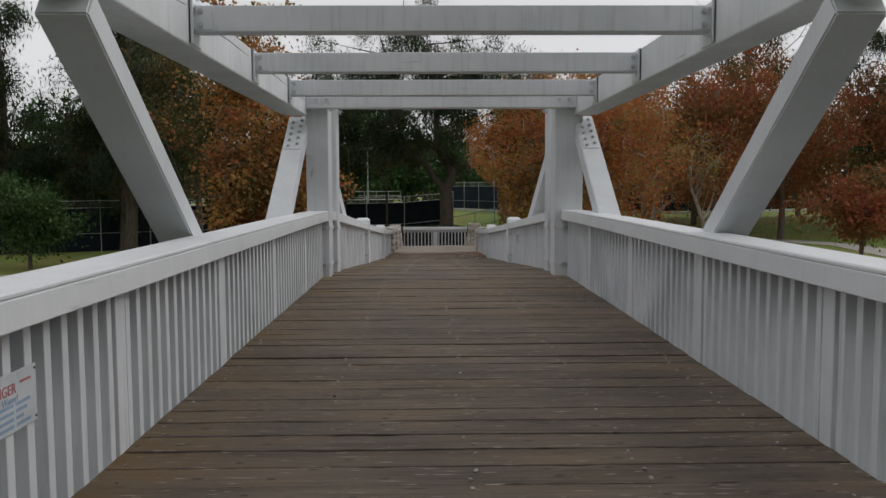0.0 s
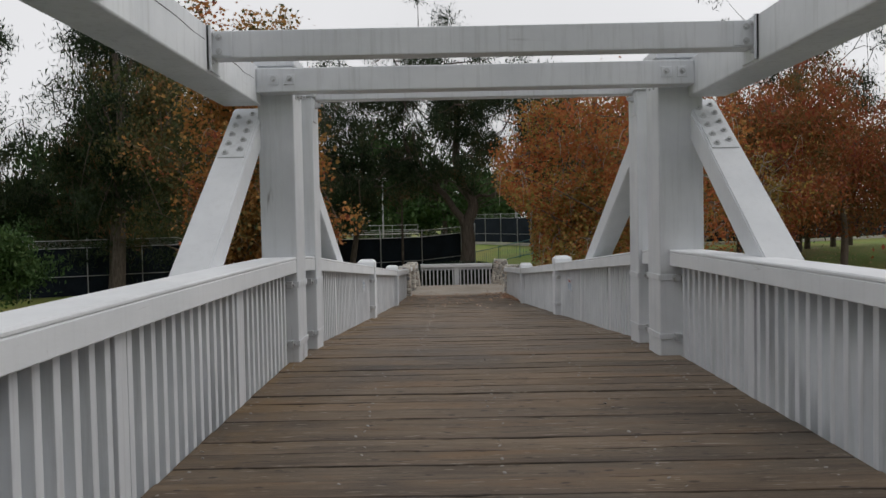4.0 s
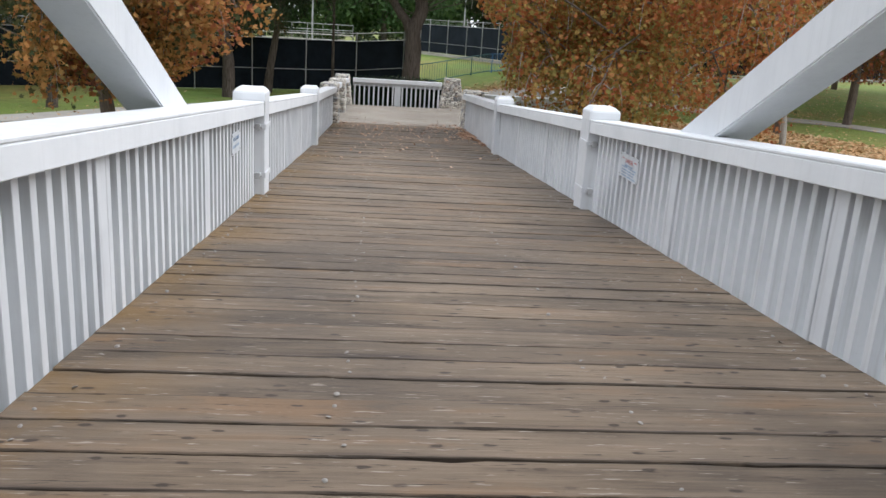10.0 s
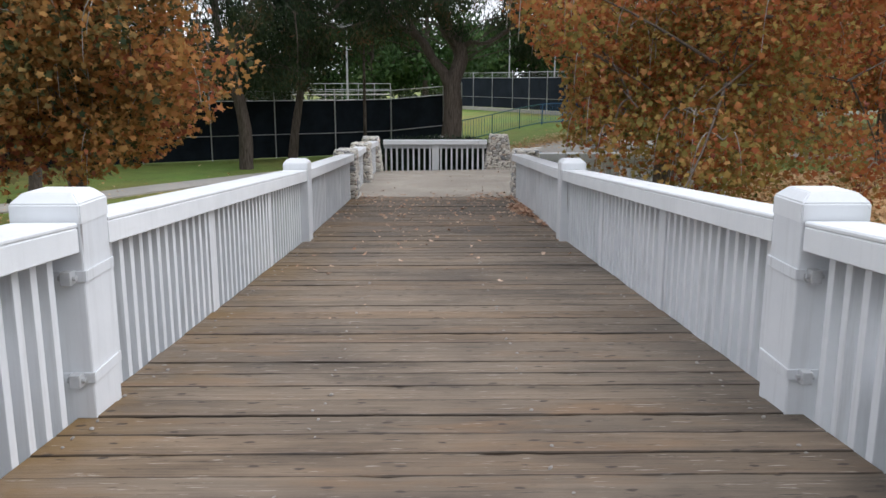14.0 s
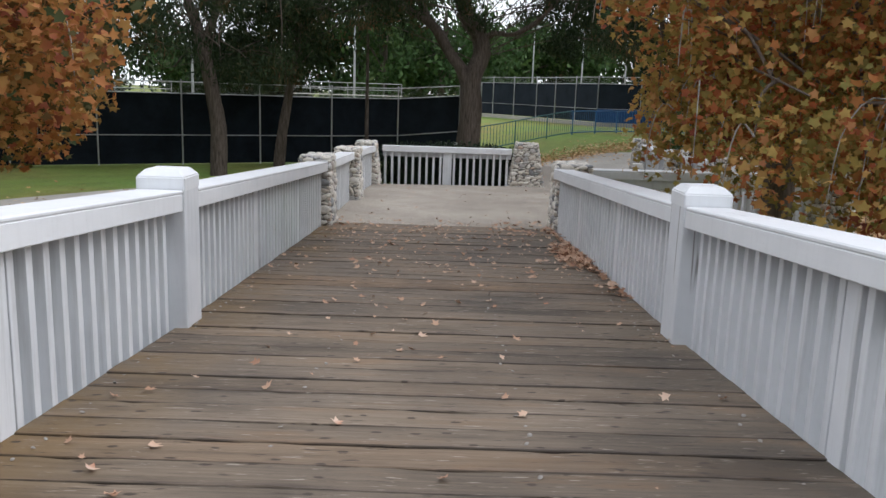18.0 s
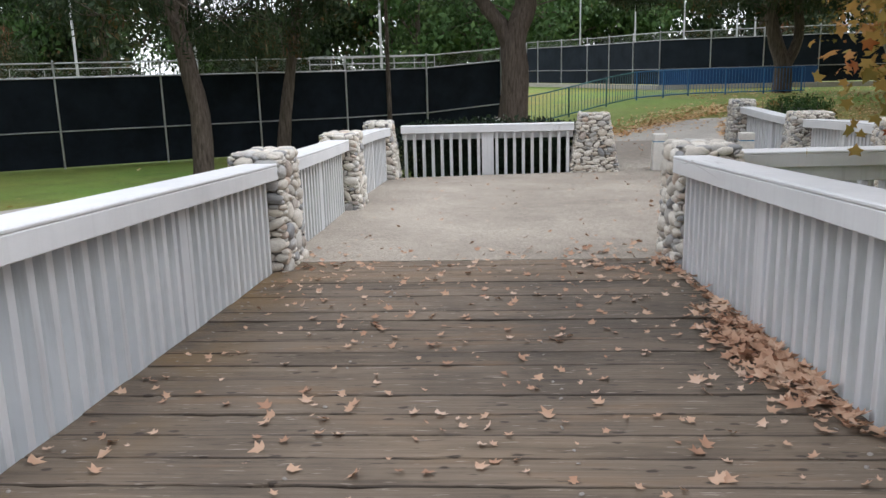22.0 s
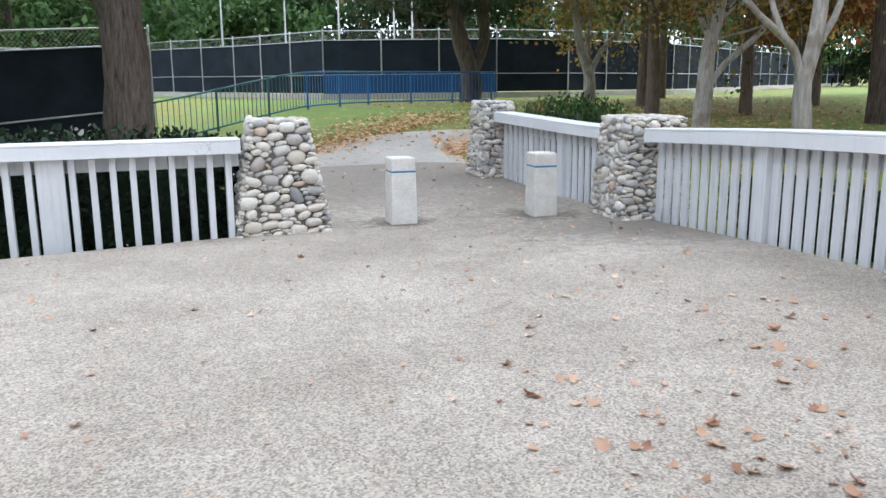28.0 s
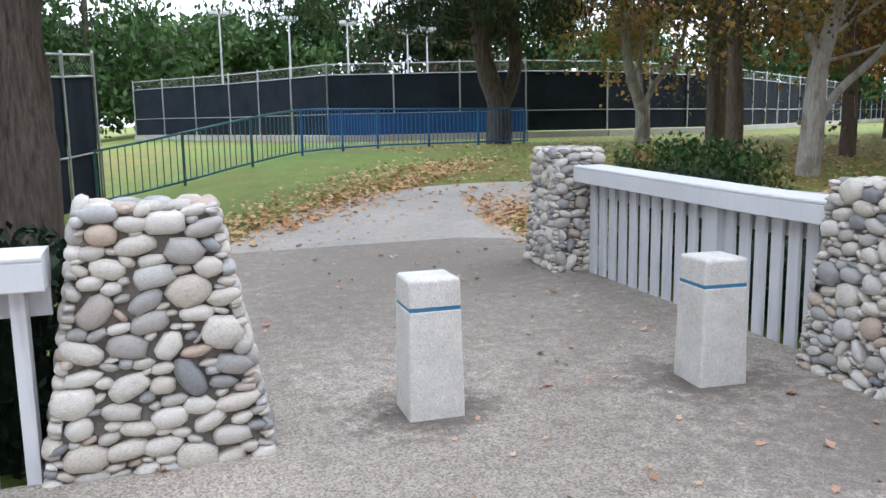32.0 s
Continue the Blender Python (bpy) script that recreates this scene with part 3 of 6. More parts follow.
# ---- ground, plaza, paths ----
def ground_sheet():
    xs = np.r_[-900, -300, -120, np.arange(-60, -12, 4), np.arange(-12, 14, 0.75), np.arange(14, 60, 3), 70, 120, 300, 900]
    ys = np.r_[-900, -300, -100, np.arange(-40, 34, 4), np.arange(34, 72, 0.75), np.arange(72, 120, 4), 150, 300, 900]
    bm = bmesh.new()
    grid = []
    for y in ys:
        row = []
        for x in xs:
            z = ground_z(max(-60, min(60, x)), max(-40, min(110, y)))
            if -2.9 < x < 8.0 and 36.0 < y < 54:
                z = min(z, deck_z(y) - 0.16)
            half = 9.4 + 2.0 * noise.noise((y * 0.12, 3.0 if x > 0 else 8.0, 0.7))
            z -= 0.8 * sm(half + 2.0, half - 1.5, abs(x)) * sm(-9, -4, y) * sm(35.6, 31.5, y + 1.2 * noise.noise((x * 0.2, 5.0, 0.2)))
            row.append(bm.verts.new((x, y, z)))
        grid.append(row)
    for r0, r1 in zip(grid, grid[1:]):
        for i in range(len(xs) - 1):
            bm.faces.new((r0[i], r0[i + 1], r1[i + 1], r1[i]))
    ob = part("ground", bm, GRASS, smooth=True)
    return tagged(ob, "mown park lawn, green with dry patches", "lawn", kind="structure")


ground_sheet()


def creek():
    """Shallow still water in the hollow that the bridge crosses."""
    bm = bmesh.new()
    grid = [[bm.verts.new((x, y, -2.42 + 0.006 * noise.noise((x * 1.3, y * 1.3, 4.0)))) for x in np.linspace(-13.0, 13.0, 27)] for y in np.linspace(-10.0, 35.8, 53)]
    for r0, r1 in zip(grid, grid[1:]):
        for i in range(26):
            bm.faces.new((r0[i], r0[i + 1], r1[i + 1], r1[i]))
    return tagged(part("water_creek", bm, WATER, smooth=True), "shallow dark still water under the bridge", "water", kind="structure")


creek()


def plaza_right(y):
    """The plaza's edge under the fence on its far side."""
    return float(np.interp(y, (38.3, 38.7, 39.2, 43.0, 47.5, 51.5, 53.5), (2.4, 6.6, 6.9, 6.3, 6.6, 6.7, 6.9)))


def plaza_left(y):
    return float(np.interp(y, (38.3, 47.9, 48.0, 53.5), (-2.2, -2.2, 2.0, 2.9)))


def plaza_sheet():
    bm = bmesh.new()
    rows = []
    for y in np.r_[np.arange(38.42, 47.9, 0.5), 47.99, 48.02, np.arange(48.4, 53.6, 0.4)]:
        a, b = plaza_left(y), plaza_right(y)
        z = deck_z(y) if y < 51.5 else deck_z(y) + (ground_z(4.8, y) + 0.06 - deck_z(y)) * sm(51.5, 53.2, y)
        rows.append([bm.verts.new((a + (b - a) * u, y, z)) for u in np.linspace(0, 1, 9)])
    for r0, r1 in zip(rows, rows[1:]):
        for i in range(8):
            bm.faces.new((r0[i], r0[i + 1], r1[i + 1], r1[i]))
    top = list(bm.faces)
    r = bmesh.ops.extrude_face_region(bm, geom=top)
    vs = [g for g in r["geom"] if isinstance(g, bmesh.types.BMVert)]
    bmesh.ops.translate(bm, verts=vs, vec=(0, 0, -0.4))
    bmesh.ops.recalc_face_normals(bm, faces=bm.faces)
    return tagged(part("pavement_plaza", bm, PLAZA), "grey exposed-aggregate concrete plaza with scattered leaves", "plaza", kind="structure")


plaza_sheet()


def ribbon(name, pts, material, lift, label, category, joints=0.0):
    """A paved strip laid over the ground along a centre line of (x, y, width)."""
    pts = np.array(pts, float)
    d = np.r_[0, np.cumsum(np.hypot(*np.diff(pts[:, :2], axis=0).T))]
    s = np.arange(0, d[-1], 0.5)
    c = np.stack([np.interp(s, d, pts[:, k]) for k in range(3)], 1)
    for _ in range(6):
        c[1:-1] = (c[:-2] + 2 * c[1:-1] + c[2:]) / 4
    bm = bmesh.new()
    rows = []
    for i, (x, y, w) in enumerate(c):
        t = c[min(i + 1, len(c) - 1), :2] - c[max(i - 1, 0), :2]
        t /= np.hypot(*t)
        nrm = np.array([t[1], -t[0]])
        row = []
        for u in np.linspace(-0.5, 0.5, 5):
            px, py = np.array([x, y]) + nrm * w * u
            row.append(bm.verts.new((px, py, ground_z(px, py) + lift)))
        rows.append(row)
    for r0, r1 in zip(rows, rows[1:]):
        for i in range(4):
            bm.faces.new((r0[i], r0[i + 1], r1[i + 1], r1[i]))
    r = bmesh.ops.extrude_face_region(bm, geom=list(bm.faces))
    bmesh.ops.translate(bm, verts=[g for g in r["geom"] if isinstance(g, bmesh.types.BMVert)], vec=(0, 0, -0.15))
    bmesh.ops.recalc_face_normals(bm, faces=bm.faces)
    return tagged(part(name, bm, material), label, category, kind="structure")


ribbon("pavement_path", [(4.85, 52.7, 4.0), (5.2, 54.6, 3.6), (6.6, 56.5, 2.9), (8.8, 57.3, 2.4), (11.2, 56.2, 2.2), (13.6, 54.0, 2.0), (17, 52.2, 2.0), (21, 50.5, 2.0), (23.5, 46, 2.0), (22.0, 37, 2.0), (16, 28, 2.0), (11, 18, 2.0), (10, 0, 2.0), (14, -25, 2.0)], SIDEWALK, 0.035,
       "pale concrete park path curving across the lawn", "path")
ribbon("pavement_sidewalk", [(-34, 22, 1.5), (-20, 33, 1.5), (-12.3, 40.6, 1.5), (-9.2, 45.6, 1.5), (-5.6, 50.2, 1.5), (-1.2, 53.2, 1.5), (3.2, 54.0, 1.5)], SIDEWALK, 0.045,
       "pale concrete sidewalk beside the lawn", "sidewalk")


# ---- bridge deck ----
def plank_mesh(seed, half=1.985, w=0.268, t=0.055):
    """A worn plank: uneven arrises, here and there a split bitten out of an edge."""
    rng = random.Random(seed)
    bm = bmesh.new()
    rings = []
    n = 30
    bite = {rng.randrange(2, n - 1): rng.uniform(0.008, 0.02) for _ in range(4)}
    a = b = c = 0.0
    for i in range(n + 1):
        x = -half + 2 * half * i / n + (rng.uniform(-0.04, 0.04) if 0 < i < n else 0)
        a = a * 0.7 + rng.uniform(-0.0035, 0.0035)
        b = b * 0.7 + rng.uniform(-0.0035, 0.0035)
        c = c * 0.7 + rng.uniform(-0.0018, 0.0018)
        ch = rng.uniform(0.003, 0.007)
        y0, y1 = -w / 2 + a + bite.get(i, 0.0), w / 2 + b - bite.get(i + 7, 0.0)
        rings.append([bm.verts.new(v) for v in ((x, y0, -t), (x, y1, -t), (x, y1, -ch + c), (x, y1 - ch, c), (x, y0 + ch, c), (x, y0, -ch + c))])
    for r0, r1 in zip(rings, rings[1:]):
        for i in range(1, 6):
            bm.faces.new((r0[i], r0[(i + 1) % 6], r1[(i + 1) % 6], r1[i]))
    bm.faces.new(rings[0][::-1])
    bm.faces.new(rings[-1])
    bmesh.ops.recalc_face_normals(bm, faces=bm.faces)
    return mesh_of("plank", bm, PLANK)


def bridge_floor():
    floor = thing("floor_bridge_deck", "weathered brown timber bridge deck of cross planks", "deck", kind="structure")
    meshes = [plank_mesh(s) for s in range(12)]
    rng = random.Random(3)
    y = 38.28
    nails = []
    while y > -3.3:
        z, a = deck_z(y), slope(y)
        m = Matrix.Translation((0.0, y, z + rng.uniform(-0.006, 0.003))) @ Matrix.Rotation(a + rng.uniform(-0.012, 0.012), 4, "X")
        m = m @ Matrix.Rotation(rng.choice((0, math.pi)) + rng.uniform(-0.0012, 0.0012), 4, "Z") @ Matrix.Diagonal((1.0, rng.uniform(0.975, 1.02), 1, 1))
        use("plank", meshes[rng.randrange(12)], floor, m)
        for jx in (-1.87, -0.94, -0.04, 0.83, 1.72) if y < 13.9 else (-1.83, -0.69, 0.52, 1.76):
            for dy in (-0.07, 0.07):
                if rng.random() < 0.5:
                    nails.append((jx + rng.uniform(-0.045, 0.045), y + dy + rng.uniform(-0.02, 0.02), z + dy * math.tan(a) + 0.005))
        y -= 0.274 * math.cos(a)
    disc = [(math.cos(i * math.pi / 4) * 0.5, math.sin(i * math.pi / 4) * 0.5, 0) for i in range(8)]
    disc += [(0.72 * u, 0.72 * v, 0.16) for u, v, _ in disc]
    rim = [(i, (i + 1) % 8, 8 + (i + 1) % 8, 8 + i) for i in range(8)] + [(8, 9, 10, 11), (8, 11, 12, 15), (12, 13, 14, 15)]
    scatter_mesh("nail_heads", nails, 0.023, disc, rim, NAIL, floor, True, np.random.default_rng(2), (0.7, 1.25))
    for x in (-1.9, -0.65, 0.65, 1.9):
        path = [((x, yy, deck_z(yy) - 0.078), (1, 0, 0)) for yy in np.arange(-3.4, 38.4, 1.0)]
        part("joist", sweep([(-0.06, -0.3), (0.06, -0.3), (0.06, 0), (-0.06, 0)], path), PLANK, floor)
    # dark sheet added below the planks so that the gaps show black
    path = [((0, yy, deck_z(yy) - 0.066), (1, 0, 0)) for yy in np.arange(-3.4, 38.41, 0.4)]
    part("underlay_boarding", sweep([(-1.97, -0.012), (1.97, -0.012), (1.97, 0), (-1.97, 0)], path), GAP_DARK, floor)
    for x0, x1 in ((-2.03, -1.991), (1.991, 2.03)):
        path = [((0, yy, deck_z(yy)), (1, 0, 0)) for yy in np.arange(-3.4, 38.0, 0.4)]
        part("fascia_board", sweep([(x0, -0.34), (x1, -0.34), (x1, -0.06), (x0, -0.06)], path), PAINT, floor)


bridge_floor()

# ---- railings ----
BAL = mesh_of("baluster", box(-0.065, 0.065, -0.032, 0.032, -0.12, 0.93, 0.004), PAINT)
WIDE = mesh_of("batten", box(-0.075, 0.06, -0.07, 0.07, -0.12, 0.93, 0.005), PAINT)


SLAT = mesh_of("slat", box(-0.015, 0.015, -0.052, 0.052, -0.12, 0.93, 0.004), PAINT)


def railing(name, p0, p1, zf, battens, label, spacing=0.175, inner=1, apron=True, cap_over=(0.0, 0.0), slats=False, broad=1.0):
    """A fence between two points in plan: balusters and wide battens under a heavy cap. inner: which side of p0->p1 faces the walk (1: its right)."""
    p0, p1 = Vector(p0), Vector(p1)
    d = (p1 - p0).normalized()
    side = Vector((d.y, -d.x)) * inner
    length = (p1 - p0).length
    rail = thing(name, label, "railing", (p0.x, p0.y, zf(p0.x, p0.y)), "white railings")
    base = Matrix.Translation(-rail.location)
    yaw = math.atan2(side.y, side.x)
    marks = list(battens)
    edges = [0.0] + marks + [length]
    for b in marks:
        q = p0 + d * b
        use("batten", WIDE, rail, base @ Matrix.Translation((q.x, q.y, zf(q.x, q.y))) @ Matrix.Rotation(yaw + math.pi, 4, "Z") @ Matrix.Diagonal((1, broad, 1, 1)))
    for a, b in zip(edges, edges[1:]):
        lo, hi = a + (0.06 + 0.075 * broad if a > 0 else 0.08), b - (0.06 + 0.075 * broad if b < length else 0.125)
        n = max(1, round((hi - lo) / spacing))
        for i in range(n + 1):
            q = p0 + d * (lo + (hi - lo) * i / n)
            use("slat" if slats else "baluster", SLAT if slats else BAL, rail, base @ Matrix.Translation((q.x, q.y, zf(q.x, q.y))) @ Matrix.Rotation(yaw, 4, "Z"))
    n = max(2, int(length / 0.7))
    pts = [p0 + d * (-cap_over[0] + (length + sum(cap_over)) * i / n) for i in range(n + 1)]
    path = [((q.x, q.y, zf(q.x, q.y)), (side.x, side.y, 0)) for q in pts]
    ob = part("cap_beam", sweep(rounded(-0.165, 0.165, 0.915, 1.045, 0.006), path), PAINT_TOP, rail)
    ob.matrix_basis = base
    ob = part("cap_board", sweep(rounded(-0.167, 0.167, 1.045, 1.075, 0.009), path), PAINT_TOP, rail)
    ob.matrix_basis = base
    if apron:
        ob = part("apron_board", sweep(rounded(-0.105, -0.068, 0.76, 0.915, 0.004), path), PAINT, rail)
        ob.matrix_basis = base
    return rail


def on_deck(x, y):
    return deck_z(y)


BAYS = ((-3.0, 13.80, (5.06, 7.26, 9.56, 11.86)), (15.42, 22.53, (17.30, 19.85)), (22.93, 30.38, (25.4, 27.98)), (30.78, 37.95, (33.1, 35.65)))
for sx in (-1, 1):
    for y0, y1, bats in BAYS:
        extra = (0.6, 2.83) if y0 < 0 else ()
        rx = sx * 2.055
        railing("railing", (rx, y0), (rx, y1), on_deck, [b - y0 for b in (*extra, *bats)],
                "white painted timber railing with close upright balusters", inner=1 if sx < 0 else -1)
    rx = sx * 2.055
    railing("railing", (rx, 14.30), (rx, 14.96), on_deck, [], "short white railing piece between the paired posts", inner=1 if sx < 0 else -1)


# ---- posts ----
def strap(z, x0, x1, y0, y1, parent, near, outer):
    """A steel strap round a post with a bolted lug beside it."""
    e, h = 0.011, 0.030
    bm = bmesh.new()
    add_box(bm, x0 - e, x1 + e, y0 - e, y0, z - h, z + h, 0.003)
    add_box(bm, x0 - e, x1 + e, y1, y1 + e, z - h, z + h, 0.003)
    add_box(bm, x0 - e, x0, y0, y1, z - h, z + h, 0.003)
    add_box(bm, x1, x1 + e, y0, y1, z - h, z + h, 0.003)
    ob = part("strap", bm, PAINT, parent)
    lx = outer
    part("lug", add_cyl(box(lx - 0.028, lx + 0.028, near - 0.075, near - 0.008, z - 0.036, z + 0.036, 0.004), (lx - 0.048, near - 0.042, z), (lx + 0.048, near - 0.042, z), 0.015), BOLT, parent)


def post(name, label, sx, y0, y1, top, straps, cap="low", face=1.88):
    x0, x1 = sorted((sx * face, sx * 2.24))
    z0 = deck_z((y0 + y1) / 2)
    th = thing(name, label, "post", (sx * 2.06, (y0 + y1) / 2, z0), "white bridge posts")
    off = Matrix.Translation((-sx * 2.06, -(y0 + y1) / 2, 0))
    bits = []
    bits.append(part("shaft", box(x0, x1, y0, y1, -0.25, top, 0.012), PAINT_POST, th))
    if cap == "low":
        bm = bmesh.new()
        cx, cy, w, d = (x0 + x1) / 2, (y0 + y1) / 2, (x1 - x0) / 2 + 0.004, (y1 - y0) / 2 + 0.004
        levels = ((0.0, 1.0), (0.11, 1.0), (0.165, 0.70))
        rings = [[bm.verts.new((cx + a * w * s, cy + b * d * s, top - 0.05 + h)) for a, b in ((-1, -1), (1, -1), (1, 1), (-1, 1))] for h, s in levels]
        for r0, r1 in zip(rings, rings[1:]):
            for i in range(4):
                bm.faces.new((r0[i], r0[(i + 1) % 4], r1[(i + 1) % 4], r1[i]))
        bm.faces.new(rings[0][::-1])
        bm.faces.new(rings[-1])
        bmesh.ops.bevel(bm, geom=list(bm.edges), offset=0.008, segments=2, affect="EDGES")
        bits.append(part("cap", bm, PAINT_TOP, th))
    else:
        bits.append(part("cap", box(x0 - 0.03, x1 + 0.03, y0 - 0.03, y1 + 0.03, top, top + 0.10, 0.012), PAINT, th))
    before = set(th.children)
    for z in straps:
        strap(z, x0, x1, y0, y1, th, y0, sx * 1.955)
    for c in th.children:
        c.matrix_basis = off
    return th


for sx in (-1, 1):
    post("bridge_post", "tall white square timber portal post with steel straps", sx, 13.80, 14.28, 3.00, (0.20, 0.80), "high", 1.88 if sx < 0 else 1.79)
    post("bridge_post", "tall white square timber portal post behind its twin", sx, 14.98, 15.40, 2.93, (0.20, 0.80), "high", 1.88 if sx < 0 else 1.85)
    post("railing_post", "white timber railing post with chamfered cap and straps", sx, 22.55, 22.91, 1.12, (0.24, 0.80))
    post("railing_post", "white timber railing post with chamfered cap", sx, 30.40, 30.76, 1.12, ())


# ---- truss ----
def bolt_on(parent, at, axis, r=0.016, l=0.035):
    a = Vector(at)
    part("bolt", add_cyl(cyl(a, a + Vector(axis) * l, r, 6), a, a + Vector(axis) * 0.006, r * 1.9, 10), BOLT, parent)


for sx in (-1, 1):
    ci = 2.20 if sx < 0 else 2.09
    x0, x1 = sorted((sx * ci, sx * (ci + 0.38)))
    th = thing("top_chord", "heavy white timber top chord along the bridge", "beam", (sx * 2.39, 13.7, 2.61), "bridge truss")
    ob = part("beam_body", box(x0, x1, -4.0, 13.80, 2.60, 2.97, 0.014), PAINT_CHORD, th)
    for y in (7.45, 9.8, 12.1):
        xx = sorted((sx * ci, sx * (ci - 0.018)))
        part("hanger_plate", add_box(box(*xx, y - 0.16, y + 0.16, 2.62, 2.965, 0.002), *sorted((sx * ci, sx * (ci - 0.035))), y - 0.16, y - 0.145, 2.62, 2.965), PAINT, th)
        for dz in (2.68, 2.90):
            bolt_on(th, (sx * (ci - 0.018), y - 0.125, dz), (-sx, 0, 0), 0.014, 0.03)
    if sx < 0:
        crack = bmesh.new()
        rs = random.Random(4)
        for ya, yb, zc in ((6.2, 7.25, 2.90), (7.7, 9.5, 2.875), (10.0, 11.9, 2.85), (12.3, 13.5, 2.82)):
            pts = [(sx * ci, ya + (yb - ya) * k / 6, zc + rs.uniform(-0.012, 0.012)) for k in range(7)]
            limb(crack, pts, 0.005, 0.002, 5)
        part("timber_split", crack, GAP_DARK, th, "long dark drying split")
    for c in th.children:
        c.matrix_basis = Matrix.Translation((-sx * 2.39, -13.7, -2.61))

for y in (7.45, 9.8, 12.1):
    th = thing("cross_beam", "white painted timber cross beam overhead", "beam", (0, y, 2.72), "overhead cross beams")
    part("beam_body", box(-2.18, 2.07, -0.09, 0.09, 0, 0.215, 0.01), PAINT_BEAM, th)
    for sx in (-1, 0.95):
        part("end_plate", box(sx * 2.18, sx * 2.02, -0.10, -0.09, 0.015, 0.20, 0.002), PAINT, th)
        for bx, bz in ((2.12, 0.05), (2.12, 0.16)):
            bolt_on(th, (sx * bx, -0.10, bz), (0, -1, 0), 0.014, 0.025)
th = thing("portal_beam", "white timber portal beam bolted across the tall posts", "beam", (0, 13.68, 2.70), "overhead cross beams")
part("beam_body", box(-2.20, 2.09, -0.10, 0.118, 0, 0.235, 0.012), PAINT_BEAM, th)
for sx in (-1, 0.97):
    for bx in (2.03, 1.87):
        part("washer_plate", box(sx * bx - 0.05, sx * bx + 0.05, -0.112, -0.10, 0.07, 0.17, 0.003), PAINT, th)
        bolt_on(th, (sx * bx, -0.112, 0.125), (0, -1, 0))
th = thing("portal_beam", "white timber tie beam between the rear portal posts", "beam", (0, 15.2, 2.84), "overhead cross beams")
part("beam_body", box(-1.876, 1.846, -0.09, 0.09, 0, 0.20, 0.012), PAINT_BEAM, th)
for sx in (-1, 1):
    for bz in (0.16, -0.06):
        bolt_on(th, (-1.88 if sx < 0 else 1.85, -0.12, bz), (-sx, 0, 0), 0.022, 0.09)


for sx in (-1, 1):
    for yb, tall in ((13.95, 2.715), (14.11, 2.73), (15.07, 2.76)):
        ob = thing("through_bolt", "large painted hex bolt through the portal post", "bolt", (-1.88 if sx < 0 else 1.85, yb, tall), "portal post bolts")
        part("washer", cyl((0, 0, 0), (-sx * 0.012, 0, 0), 0.042, 12), PAINT, ob)
        part("bolt_head", cyl((-sx * 0.012, 0, 0), (-sx * 0.045, 0, 0), 0.027, 6), BOLT, ob)
        part("thread", cyl((-sx * 0.045, 0, 0), (-sx * 0.075, 0, 0), 0.014, 8), BOLT, ob)
    plate = thing("hanger_plate", "white steel plate under the tie beam's end", "plate", (-1.88 if sx < 0 else 1.85, 15.12, 2.58), "portal post bolts")
    part("plate_body", box(*sorted((0, -sx * 0.016)), -0.12, 0.12, 0.0, 0.26, 0.003), PAINT, plate)


def brace(sx, foot, head, thick, label, plate=False):
    """A slanted timber: foot and head are (y, z) on its upper face."""
    a, b = Vector((0, *foot)), Vector((0, *head))
    d = (b - a).normalized()
    up = Vector((0, -d.z, d.y)) if d.y > 0 else Vector((0, d.z, -d.y))
    th = thing("diagonal_brace", label, "brace", (sx * 2.37, foot[0], foot[1]), "bridge truss")
    bm = bmesh.new()
    ci = 2.215 if sx < 0 else 2.11
    x0, x1 = sorted((sx * ci - sx * 2.37, sx * (ci + 0.31) - sx * 2.37))
    vs = []
    o = Vector((0, 0, 0))
    for e in (o, b - a):
        for w in (o, -up * thick):
            for x in (x0, x1):
                vs.append(bm.verts.new(e + w + Vector((x, 0, 0))))
    for f in ((0, 1, 3, 2), (4, 6, 7, 5), (0, 4, 5, 1), (2, 3, 7, 6), (0, 2, 6, 4), (1, 5, 7, 3)):
        bm.faces.new([vs[i] for i in f])
    bmesh.ops.recalc_face_normals(bm, faces=bm.faces)
    bmesh.ops.bevel(bm, geom=list(bm.edges), offset=0.012, segments=2, affect="EDGES")
    part("brace_body", bm, PAINT_BRACE, th)
    foot_at = Matrix.Translation((b - a) * (0.10 if d.y > 0 else 0.06)) @ Matrix(((1, 0, 0, 0), (0, d.y, up.y, 0), (0, d.z, up.z, 0), (0, 0, 0, 1)))
    bm = add_box(bmesh.new(), x0 + 0.05, x1 - 0.05, -0.13, 0.13, 0.0, 0.010, 0.002)
    bmesh.ops.transform(bm, matrix=foot_at, verts=bm.verts)
    part("foot_plate", bm, PAINT, th)
    if plate:
        l = (b - a).length
        m = Matrix.Translation(b - a) @ Matrix(((1, 0, 0, 0), (0, d.y, up.y, 0), (0, d.z, up.z, 0), (0, 0, 0, 1)))
        bm = bmesh.new()
        add_box(bm, x0 + 0.03, x1 - 0.03, -0.95, -0.02, 0, 0.012, 0.002)
        bmesh.ops.transform(bm, matrix=m, verts=bm.verts)
        part("gusset_plate", bm, PAINT, th)
        for i in range(5):
            for j, x in enumerate((x0 + 0.09, x1 - 0.09)):
                p = m @ Vector((x, -0.88 + i * 0.17 + j * 0.06, 0.012))
                bolt_on(th, p, up, 0.018, 0.03)
    return th


